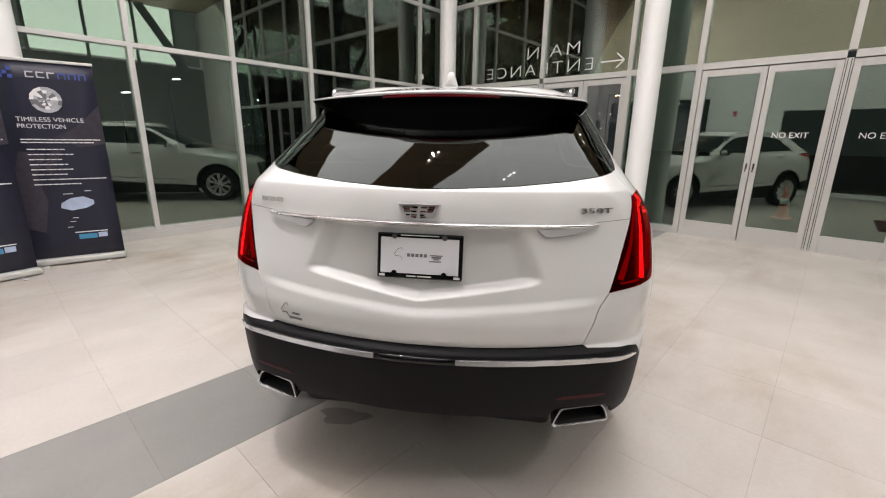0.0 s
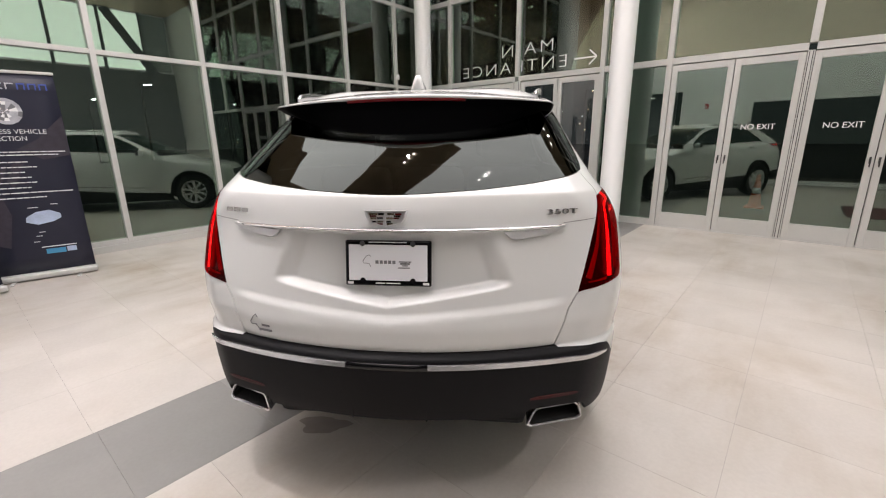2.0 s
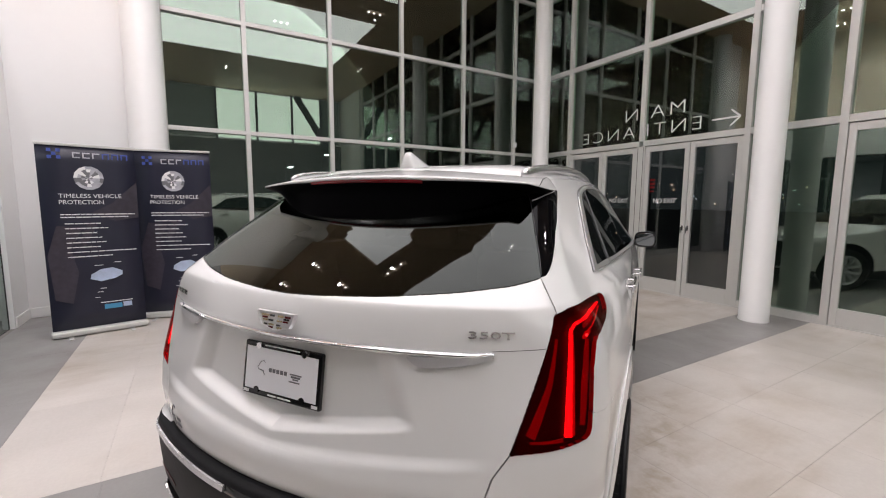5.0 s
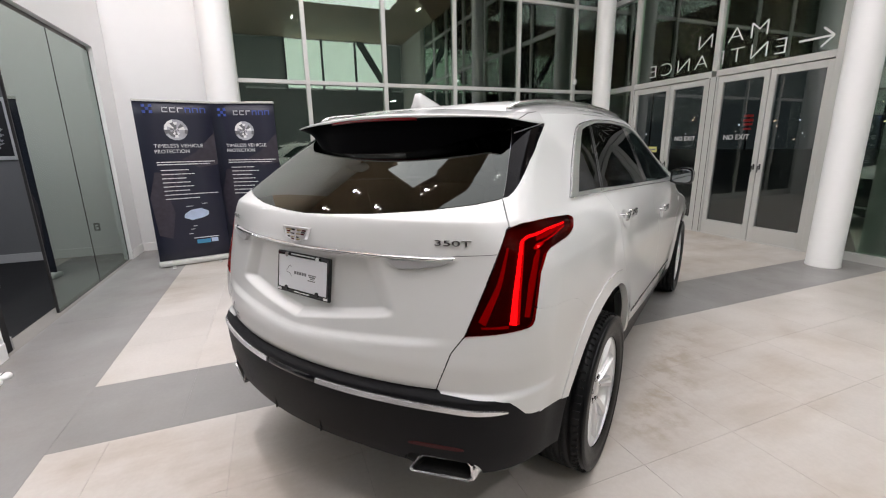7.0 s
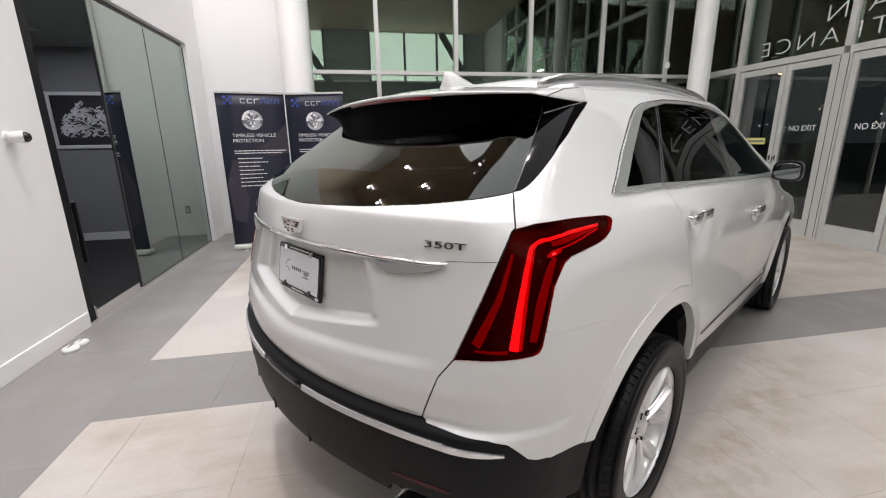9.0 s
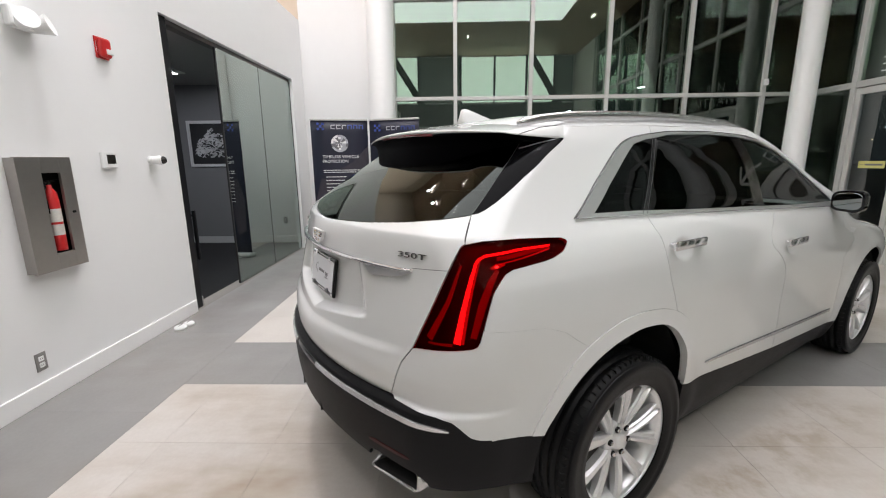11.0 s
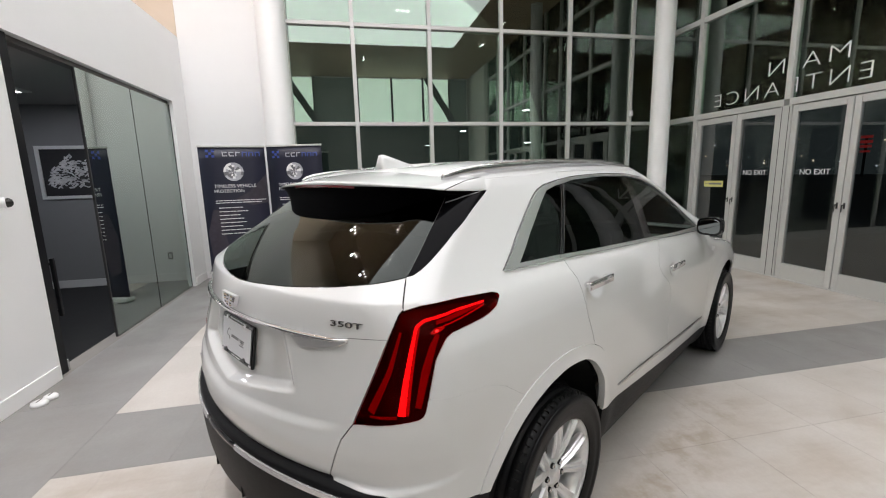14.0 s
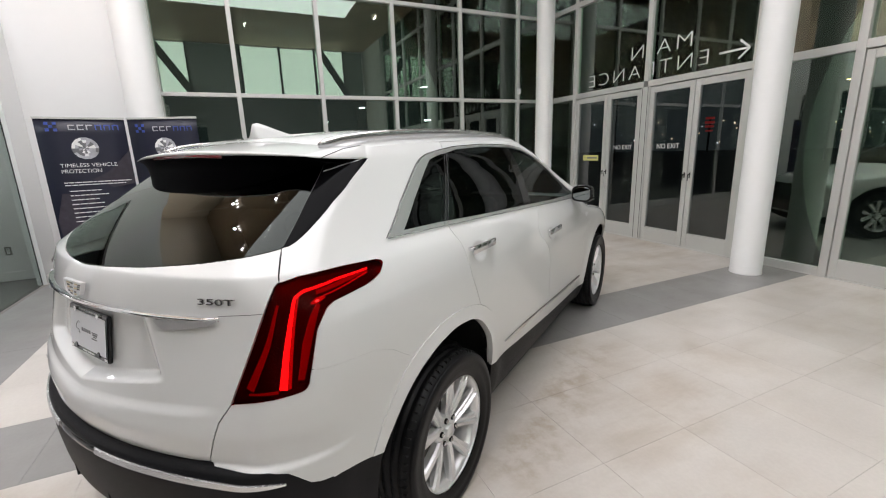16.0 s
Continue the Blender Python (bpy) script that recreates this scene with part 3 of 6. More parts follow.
# ---- the car body, cut into panels ----
SS = np.concatenate([np.linspace(0, 0.60, 171), np.linspace(0.60, 1, 91)[1:], np.linspace(1, 2, 171)[1:], np.linspace(2, 3, 41)[1:]])
ZZ = np.concatenate([np.linspace(0.25, 0.74, 50), np.linspace(0.74, 0.77, 8)[1:], np.linspace(0.77, 0.895, 14)[1:], np.linspace(0.895, 1.02, 40)[1:], np.linspace(1.02, 1.29, 30)[1:], np.linspace(1.29, 1.35, 18)[1:], np.linspace(1.35, 1.54, 25)[1:], np.linspace(1.54, 1.62, 22)[1:]])
S, Z = np.meshgrid(SS, ZZ)
u_keys = np.linspace(0, 3, 600)
pk = surface(u_keys, np.full_like(u_keys, 1.0))
u_len = np.concatenate([[0], np.cumsum(np.linalg.norm(np.diff(pk, axis=0), axis=1))])


def to_u(s):
    return np.interp(s, u_keys, u_len) + np.minimum(np.asarray(s, float), 0) * 2 + np.clip(np.asarray(s, float) - 3, 0, None) * 2


def to_s(u):
    return np.interp(u, u_len, u_keys)


U = to_u(S)
V = Z.copy()
NZ, NS = S.shape
label = np.full((NZ - 1, NS - 1), 0)
NAMES = ["front_body"]


def within(poly, u, v):
    r = np.zeros(u.shape, bool)
    for (x0, y0), (x1, y1) in zip(poly, np.roll(poly, -1, axis=0)):
        if y0 != y1:
            r ^= ((y0 > v) != (y1 > v)) & (u < (x1 - x0) * (v - y0) / (y1 - y0) + x0)
    return r


def cut(name, pts, only=None):
    """Give the faces inside a closed outline, in (s, z), a label of their own and lay the faces' edges on the outline."""
    if name not in NAMES:
        NAMES.append(name)
    poly = np.array([(float(to_u(s)), z) for s, z in pts])
    cu = (U[:-1, :-1] + U[1:, :-1] + U[:-1, 1:] + U[1:, 1:]) / 4
    cv = (V[:-1, :-1] + V[1:, :-1] + V[:-1, 1:] + V[1:, 1:]) / 4
    m = within(poly, cu, cv)
    if only:
        m &= label == NAMES.index(only)
    label[m] = NAMES.index(name)
    touch_in, touch_out = np.zeros((NZ, NS), bool), np.zeros((NZ, NS), bool)
    for a in (slice(0, -1), slice(1, None)):
        for b in (slice(0, -1), slice(1, None)):
            touch_in[a, b] |= m
            touch_out[a, b] |= ~m
    e = touch_in & touch_out
    if only:
        other = ~np.isin(label, [NAMES.index(only), NAMES.index(name)])
        for a in (slice(0, -1), slice(1, None)):
            for b in (slice(0, -1), slice(1, None)):
                e[a, b] &= ~other
    pu, pv = U[e], V[e]
    best = np.full(len(pu), 1e9)
    nu, nv = pu.copy(), pv.copy()
    for a, b in zip(poly, np.roll(poly, -1, axis=0)):
        d = b - a
        k = np.clip(((pu - a[0]) * d[0] + (pv - a[1]) * d[1]) / max(d @ d, 1e-12), 0, 1)
        qu, qv = a[0] + k * d[0], a[1] + k * d[1]
        dist = (qu - pu) ** 2 + (qv - pv) ** 2
        w = dist < best
        best[w], nu[w], nv[w] = dist[w], qu[w], qv[w]
    ok = best < 0.03 ** 2
    U[e], V[e] = np.where(ok, nu, pu), np.where(ok, nv, pv)


def circle(cy, cz, r, n=56):
    out = []
    for i in range(n):
        a = 2 * math.pi * i / n
        z = cz + r * math.sin(a)
        zc = min(max(z, 0.21), 1.6)
        y = cy + r * math.cos(a)
        out.append((s_of(y, zc) if y < 3.0 else flank_s(y, zc), z))
    return out


def flank_s(y, z):
    t = np.linspace(0.3, 3.0, 1500)
    return float(np.interp(y, surface(t, np.full_like(t, z))[:, 1], t))


def yz(*pts):
    return [(flank_s(y, z), z) for y, z in pts]


def rounded(pts, n=6):
    """More points on a smooth line through the given ones."""
    t = np.arange(len(pts), dtype=float)
    tt = np.linspace(0, len(pts) - 1, n * (len(pts) - 1) + 1)
    p = np.array(pts, float)
    return list(zip(curve(list(zip(t, p[:, 0])), tt), curve(list(zip(t, p[:, 1])), tt)))


ARCH_R, ARCH_Z = 0.452, 0.43
REAR_ARCH = [(0.425, 0.20), (0.428, 0.50), (0.447, 0.605), (0.512, 0.706), (0.606, 0.800), (0.712, 0.862), (0.818, 0.896), (0.925, 0.910), (1.035, 0.900), (1.130, 0.862), (1.200, 0.800), (1.250, 0.722), (1.262, 0.65), (1.275, 0.56), (1.285, 0.45), (1.29, 0.20)]
REAR_FLARE = [(0.398, 0.585), (0.405, 0.622), (0.458, 0.722), (0.528, 0.814), (0.616, 0.889), (0.716, 0.935), (0.825, 0.964), (0.925, 0.972), (1.030, 0.963), (1.130, 0.938), (1.225, 0.888), (1.312, 0.806), (1.358, 0.722), (1.364, 0.635), (1.350, 0.572)]
GLASS_EDGE = [(0.3788, 1.360), (0.4025, 1.472), (0.431, 1.573), (0.437, 1.595)]
LAMP_IN = [(0.380, 1.272), (0.3497, 1.115), (0.318, 0.953)]
LAMP = [(0.384, 1.279), (0.4068, 1.288), (0.435, 1.289), (0.465, 1.287), (0.529, 1.278), (0.541, 1.271), (0.545, 1.261), (0.535, 1.236), (0.520, 1.223),
        (0.505, 1.216), (0.455, 1.205), (0.445, 1.193), (0.4385, 1.17), (0.431, 1.14), (0.4248, 1.071), (0.4185, 1.00), (0.415, 0.986), (0.408, 0.979), (0.36, 0.966)] + LAMP_IN[::-1]
cut("front_door", [(-1, 0), (-1, 2)] + yz((2.72, 1.61), (2.98, 1.26), (3.06, 1.15), (3.11, 0.9), (3.16, 0.66), (3.16, 0.26)) + [(flank_s(3.14, 0.26), 0)])
cut("rear_door", [(-1, 0), (-1, 2)] + yz((1.98, 1.61), (2.02, 1.29), (2.07, 1.26), (2.14, 1.0), (2.20, 0.75), (2.26, 0.5), (2.26, 0.26)) + [(flank_s(2.26, 0.26), 0)])
cut("quarter_panel", [(-1, 0), (-1, 2), (1.0, 2), (1.0, 1.61)] + yz((1.06, 1.33), (1.045, 1.309), (1.05, 1.272), (1.068, 1.236), (1.075, 1.19), (1.095, 1.07), (1.118, 1.01), (1.152, 0.930), (1.225, 0.888), (1.312, 0.806),
                      (1.358, 0.722), (1.364, 0.635), (1.350, 0.572), (1.35, 0.26)) + [(flank_s(1.35, 0.26), 0)])
cut("sill", [(0.8, 0)] + yz((1.20, 0.578), (1.32, 0.556), (1.83, 0.508), (2.27, 0.470), (3.0, 0.425), (3.4, 0.40), (4.0, 0.38)) + [(3.2, 0.38), (3.2, 0)])
cut("bumper_cover", [(-1, 0), (-1, 1.1), (0.38, 1.1), (0.422, 1.036), (0.4269, 1.031), (0.47, 1.022), (0.511, 1.008), (0.545, 0.975), (0.571, 0.932), (0.61, 0.88), (0.70, 0.60), (0.70, 0)])
cut("bumper", [(-1, 0), (-1, 0.766), (0.2790, 0.766), (0.2826, 0.758), (0.36, 0.750), (0.382, 0.738), (0.3928, 0.717), (0.407, 0.683), (0.418, 0.672), (0.445, 0.661), (0.50, 0.628), (0.56, 0.60), (0.66, 0.58), (0.66, 0)])
cut("tailgate", [(-1, 0.7635), (-1, 1.31), (0.3788, 1.360), (0.384, 1.283)] + LAMP_IN + [(0.3066, 0.92), (0.2986, 0.896), (0.2766, 0.764)])
cut("rear_window", [(-1, 1.301), (0.0, 1.301), (0.05, 1.303), (0.16, 1.313), (0.2565, 1.328), (0.33, 1.345)] + GLASS_EDGE + [(0.43, 1.606), (-1, 1.606)])
cut("pillar_glass", GLASS_EDGE + [(0.46, 1.594), (0.552, 1.580), (0.5255, 1.554), (0.4995, 1.525), (0.478, 1.4935), (0.4545, 1.464), (0.4245, 1.414), (0.412, 1.393), (0.399, 1.374), (0.389, 1.363)])
cut("tail_lamp", LAMP)
DLO = [(0.5671, 1.327), (0.602, 1.375), (0.6333, 1.421), (0.69, 1.481), (0.74, 1.524), (0.782, 1.550), (0.84, 1.568), (0.96, 1.580)] + \
    yz((1.40, 1.590), (1.75, 1.596), (2.10, 1.592), (2.30, 1.575), (2.47, 1.535), (2.66, 1.455), (2.80, 1.375), (2.92, 1.292), (2.95, 1.256), (2.90, 1.236), (2.4, 1.258), (1.87, 1.282), (1.30, 1.306)) + [(0.7816, 1.317)]
cut("window_trim", DLO)
cut("pillar_cover", [(0.618, 1.336), (0.648, 1.374), (0.688, 1.422), (0.752, 1.482), (0.80, 1.520), (0.845, 1.549), (0.93, 1.564)] + yz((1.40, 1.580), (1.75, 1.586), (2.09, 1.582), (2.285, 1.565), (2.455, 1.525), (2.645, 1.446), (2.785, 1.367), (2.895, 1.287), (2.91, 1.262), (2.4, 1.273), (1.87, 1.295), (1.30, 1.317)) + [(0.766, 1.331)])
cut("quarter_window", [(0.45, 1.25), (0.45, 1.66), (1.041, 1.66), (0.733, 1.25)], "pillar_cover")
cut("rear_door_window", [(0.752, 1.25), (1.060, 1.66), (1.66, 1.62), (1.315, 1.25)], "pillar_cover")
cut("front_door_window", [(1.375, 1.25), (1.752, 1.62), (2.5, 1.66), (2.5, 1.25)], "pillar_cover")
cut("rear_pillar", [(0.60, 1.25), (0.60, 1.66), (1.10, 1.66), (1.0, 1.25)], "pillar_cover")
cut("windshield", [(2.10, 1.20), (4, 1.20), (4, 1.605), (2.10, 1.605)])
cut("grille", [(2.62, 0.42), (4, 0.42), (4, 0.88), (2.70, 0.88)])
cut("arch_trim", yz(*rounded(REAR_FLARE)))
cut("bumper", [(-1, 0), (-1, 0.6), (0.445, 0.661), (0.50, 0.628), (0.56, 0.60), (0.66, 0.58), (0.66, 0)])
cut("open", [(-1, 0), (-1, 0.505), (0.14, 0.505), (0.25, 0.49), (0.36, 0.472), (0.43, 0.472), (0.50, 0.44), (0.60, 0.40), (0.60, 0)])
cut("open", [(0.226, 0.44), (0.224, 0.508), (0.232, 0.526), (0.246, 0.533), (0.318, 0.525), (0.334, 0.512), (0.342, 0.49), (0.345, 0.44)])
cut("open", yz(*[(y, max(z, 0.26)) for y, z in rounded(REAR_ARCH)]) + [(flank_s(1.35, 0.26), 0), (flank_s(0.395, 0.26), 0)])
cut("open", circle(3.752, ARCH_Z, ARCH_R))

S2, Z2 = to_s(U), V
PTS = surface(S2, Z2)
e = 1e-3
NRM = np.cross(surface(S2 + e, Z2) - surface(S2 - e, Z2), surface(S2, Z2 + e) - surface(S2, Z2 - e))
NRM[:, 0] = np.where(np.linalg.norm(NRM[:, 0], axis=-1, keepdims=True) < 1e-9, NRM[:, 1], NRM[:, 0])
NRM /= np.linalg.norm(NRM, axis=-1, keepdims=True) + 1e-12
PTS[:, 0, 0] = 0.0

CAR = pose(0.005, 0.006, -0.0615, 0, 0, 33.8)
car = thing("car", "white pearl SUV with lit red tail lamps and black bumper", "car", CAR)


def panel(part_name, key, mat, side, gap=0.0016, lip=0.014, out=0.0, label_text="", parent=None):
    """The faces of one label as a sheet-metal panel with a turned-in edge. side: 1 right, -1 left, 0 both in one."""
    if isinstance(key, str):
        key = (key,)
    m = np.isin(label, [NAMES.index(k) for k in key])
    ii, jj = np.nonzero(m)
    verts, faces = [], []
    for sg in ((1, -1) if side == 0 else (side,)):
        ids = np.full((NZ, NS), -1)
        used = np.zeros((NZ, NS), bool)
        for a in (0, 1):
            for b in (0, 1):
                used[ii + a, jj + b] = True
        quads = np.stack([ii * NS + jj, ii * NS + jj + 1, (ii + 1) * NS + jj + 1, (ii + 1) * NS + jj], 1)
        edges = {}
        for q in quads.tolist():
            for a, b in zip(q, q[1:] + q[:1]):
                if (b, a) in edges:
                    del edges[(b, a)]
                else:
                    edges[(a, b)] = 1
        if side == 0:
            edges = {k: 1 for k in edges if not (k[0] % NS == 0 and k[1] % NS == 0)}
        rim = sorted({v for k in edges for v in k})
        P = (PTS + NRM * out).reshape(-1, 3).copy()
        if gap:
            rimset = np.zeros(NZ * NS, bool)
            rimset[rim] = True
            acc, cnt = np.zeros((NZ * NS, 3)), np.zeros(NZ * NS)
            flat = PTS.reshape(-1, 3)
            for q in quads:
                inner = q[~rimset[q]]
                if len(inner):
                    c = flat[inner].sum(0)
                    for v in q[rimset[q]]:
                        acc[v] += c
                        cnt[v] += len(inner)
            has = cnt > 0
            d = np.zeros_like(acc)
            d[has] = acc[has] / cnt[has][:, None] - flat[has]
            ln = np.linalg.norm(d, axis=1)
            ok = ln > 1e-6
            P[ok] += d[ok] / ln[ok][:, None] * gap
        order = np.nonzero(used.ravel())[0]
        off = len(verts)
        remap = {int(v): off + k for k, v in enumerate(order)}
        mir = np.array([sg, 1, 1])
        verts.extend((P[order] * mir).tolist())
        for q in quads.tolist():
            f = [remap[v] for v in q]
            faces.append(f if sg > 0 else f[::-1])
        N = NRM.reshape(-1, 3)
        if lip:
            off = len(verts)
            rid = {v: k for k, v in enumerate(rim)}
            verts.extend((P[rim] * mir).tolist())
            verts.extend(((P[rim] - N[rim] * lip) * mir).tolist())
            for a, b in edges:
                f = [off + rid[b], off + rid[a], off + len(rim) + rid[a], off + len(rim) + rid[b]]
                faces.append(f if sg > 0 else f[::-1])
    return link_mesh(part_name, verts, faces, mat, parent or car, label_text, smooth=True)


panel("tailgate", "tailgate", PAINT, 0, gap=0.0042)
panel("rear_bumper", "bumper", PLASTIC, 0, gap=0.001, label_text="black plastic rear bumper")
panel("rear_window", "rear_window", PRIVACY, 0, gap=0.0, lip=0.006, label_text="dark tinted rear window")
panel("front_body", "front_body", PAINT, 0)
panel("grille", "grille", GLOSS_BLACK, 0, gap=0.0)
panel("windshield", "windshield", CLEAR, 0, gap=0.0, lip=0.0)
doors = {}
for sg in (1, -1):
    panel("quarter_panel", "quarter_panel", PAINT, sg, gap=0.0007)
    panel("bumper_corner", "bumper_cover", PAINT, sg, gap=0.0)
    panel("arch_trim", "arch_trim", PAINT, sg, gap=0.0006, lip=0.03, out=0.004)
    panel("sill", "sill", PLASTIC, sg, gap=0.001, lip=0.03, label_text="black plastic sill")
    panel("pillar_glass", "pillar_glass", PILLAR_BLACK, sg, gap=0.0008, label_text="gloss black pillar trim")
    panel("window_trim", "window_trim", FRAME_METAL, sg, gap=0.0, out=0.003, lip=0.012, label_text="bright window surround")
    panel("pillar_cover", "rear_pillar", GLOSS_BLACK, sg, gap=0.0, out=0.0005, lip=0.006, label_text="gloss black window pillar")
    panel("pillar_cover", "pillar_cover", GLOSS_BLACK, sg, gap=0.0, out=0.0005, lip=0.006, label_text="gloss black window pillars")
    panel("quarter_window", "quarter_window", SIDE_GLASS, sg, gap=0.0, lip=0.004, label_text="dark tinted glass")
    rd = doors[sg, "rear"] = panel("rear_door", "rear_door", PAINT, sg, gap=0.0026)
    panel("window", "rear_door_window", SIDE_GLASS, sg, gap=0.0, lip=0.004, label_text="dark tinted glass", parent=rd)
    fd = doors[sg, "front"] = panel("front_door", "front_door", PAINT, sg, gap=0.0018)
    panel("window", "front_door_window", CLEAR, sg, gap=0.0, lip=0.004, label_text="lightly tinted glass", parent=fd)
    lamp = panel("tail_lamp", "tail_lamp", LAMP_BED, sg, gap=0.001, lip=0.004, out=-0.016, label_text="lit red tail lamp")
    panel("lens", "tail_lamp", LENS, sg, gap=0.002, lip=0.016, out=0.002, parent=lamp)

    def ribbon(name, pts, mat, depth, parent, thick=0.0):
        """A band that lies on the body; pts are (s, z, half width in metres)."""
        pts = np.array(pts, float)
        t = np.linspace(0, len(pts) - 1, 14 * (len(pts) - 1) + 1)
        su = np.interp(t, range(len(pts)), to_u(pts[:, 0]))
        sv = np.interp(t, range(len(pts)), pts[:, 1])
        hw = np.interp(t, range(len(pts)), pts[:, 2])
        k = np.array([0.2, 0.6, 0.2])
        for _ in range(5):
            su[1:-1], sv[1:-1] = np.convolve(su, k, "valid"), np.convolve(sv, k, "valid")
        du, dv = np.gradient(su), np.gradient(sv)
        ln = np.sqrt(du ** 2 + dv ** 2) + 1e-9
        nu, nv = -dv / ln, du / ln
        rows = []
        for w, d in ((-1, 0), (-0.8, 1), (0.8, 1), (1, 0)):
            s_, z_ = to_s(su + nu * hw * w), sv + nv * hw * w
            p = surface(s_, z_)
            n_ = np.cross(surface(s_ + e, z_) - surface(s_ - e, z_), surface(s_, z_ + e) - surface(s_, z_ - e))
            n_ /= np.linalg.norm(n_, axis=-1, keepdims=True) + 1e-12
            rows.append((p + n_ * (depth + thick * d)) * [sg, 1, 1])
        n = len(t)
        v = np.concatenate(rows)
        f = []
        for r in range(3):
            for i in range(n - 1):
                q = [r * n + i, r * n + i + 1, (r + 1) * n + i + 1, (r + 1) * n + i]
                f.append(q if sg > 0 else q[::-1])
        f += [[0, n, 2 * n, 3 * n], [n - 1, 4 * n - 1, 3 * n - 1, 2 * n - 1]]
        return link_mesh(name, v, f, mat, parent)

    ribbon("light_bar", [(0.512, 1.262, 0.0030), (0.457, 1.260, 0.0036), (0.4148, 1.250, 0.0042), (0.4040, 1.236, 0.0048), (0.3975, 1.166, 0.0068), (0.3915, 1.085, 0.0092), (0.3865, 0.992, 0.0122)], LAMP_ON, -0.010, lamp, 0.004)
    ribbon("light_guide", [(0.382, 1.222, 0.004), (0.3672, 1.112, 0.0085), (0.341, 0.994, 0.0125)], LAMP_DIM, -0.012, lamp, 0.002)
    ribbon("light_guide", [(0.340, 0.981, 0.003), (0.362, 0.984, 0.004), (0.380, 0.986, 0.005)], LAMP_DIM, -0.0115, lamp, 0.002)
    ribbon("light_guide", [(0.435, 1.208, 0.008), (0.4275, 1.175, 0.012), (0.418, 1.105, 0.014), (0.409, 1.01, 0.010)], LAMP_DIM, -0.012, lamp, 0.002)
    ribbon("light_guide", [(0.4085, 1.236, 0.0022), (0.4025, 1.166, 0.0045), (0.3975, 1.085, 0.0058), (0.3935, 0.992, 0.0065)], LAMP_MID, -0.0105, lamp, 0.002)
    ribbon("light_guide", [(0.513, 1.252, 0.0026), (0.475, 1.237, 0.0024), (0.448, 1.229, 0.0018), (0.43, 1.224, 0.0010)], LAMP_MID, -0.011, lamp, 0.002)
    ribbon("light_guide", [(0.513, 1.259, 0.005), (0.47, 1.249, 0.007), (0.432, 1.240, 0.006)], LAMP_DIM, -0.013, lamp, 0.002)
    ribbon("lamp_spot", [(0.4245, 1.213, 0.003), (0.430, 1.216, 0.007), (0.4365, 1.219, 0.006), (0.444, 1.223, 0.003)], LAMP_MID, -0.010, lamp, 0.002)
    ribbon("lamp_spot", [(0.4305, 1.2165, 0.0015), (0.4325, 1.2172, 0.0034), (0.4350, 1.2178, 0.0015)], LAMP_HOT, -0.008, lamp, 0.002)
    ribbon("frame_bead", [(0.5655, 1.3262, 0.0018), (0.6005, 1.376, 0.0018), (0.6318, 1.422, 0.0018), (0.688, 1.482, 0.0018), (0.738, 1.5255, 0.0018), (0.780, 1.5515, 0.0016), (0.84, 1.5695, 0.0014), (0.96, 1.5815, 0.0012)], CHROME_SOFT, 0.003, car, 0.004)
    ribbon("frame_gap", [(0.5630, 1.3262, 0.0016), (0.5978, 1.3775, 0.0016), (0.6290, 1.4238, 0.0016), (0.685, 1.484, 0.0016), (0.735, 1.528, 0.0016), (0.778, 1.5545, 0.0016), (0.84, 1.573, 0.0015), (0.96, 1.585, 0.0015)] + [(flank_s(y, z), z, 0.0015) for y, z in ((1.40, 1.5945), (1.75, 1.6005), (2.10, 1.5965), (2.30, 1.5795))], BLACK_VOID, 0.001, car, 0.001)
    ribbon("frame_bead", [(0.5665, 1.3235, 0.0014), (0.7816, 1.3135, 0.0014)] + [(flank_s(y, z), z, 0.0014) for y, z in ((1.30, 1.3025), (1.87, 1.2785), (2.4, 1.2545), (2.86, 1.235))], CHROME_SOFT, 0.003, car, 0.004)
    ribbon("window_joint", [(0.789, 1.318, 0.0011), (0.977, 1.570, 0.0011)], BADGE_DARK, 0.002, car, 0.002)
    ribbon("window_joint", [(0.808, 1.318, 0.0009), (0.998, 1.573, 0.0009)], BADGE_DARK, 0.002, car, 0.002)
    # thin strips on the pillar joints; their paler metal draws the highlight there
    ribbon("pillar_seam_glint", [(0.3800, 1.364, 0.0009), (0.4032, 1.472, 0.0009), (0.4305, 1.568, 0.0009)], BADGE_DARK, 0.001, car, 0.002)
    ribbon("pillar_seam_glint", [(0.432, 1.552, 0.0013), (0.478, 1.566, 0.0010), (0.527, 1.577, 0.0005)], TRIM_SILVER, 0.001, car, 0.002)
    ribbon("bumper_chrome", [(0.066, 0.7245, 0.0100), (0.20, 0.7235, 0.0100), (0.30, 0.7195, 0.0094), (0.355, 0.713, 0.0080), (0.378, 0.709, 0.003)], CHROME_SOFT, 0.001, car, 0.006)
    ribbon("reflector", [(0.232, 0.574, 0.004), (0.244, 0.576, 0.0075), (0.28, 0.576, 0.0080), (0.308, 0.575, 0.007), (0.316, 0.575, 0.003)], REFLECTOR, 0.0005, car, 0.002)
    ribbon("door_strip", [(flank_s(y, z), z, w) for y, z, w in ((1.46, 0.616, 0.004), (1.72, 0.604, 0.010), (2.4, 0.568, 0.010), (3.10, 0.532, 0.009))], SATIN, 0.001, car, 0.007)
    ribbon("handle_trim", [(0.196, 1.172, 0.003), (0.207, 1.163, 0.013), (0.214, 1.160, 0.0165), (0.252, 1.165, 0.0145), (0.284, 1.174, 0.010), (0.301, 1.185, 0.003)], TRIM_SILVER, 0.001, car, 0.011)
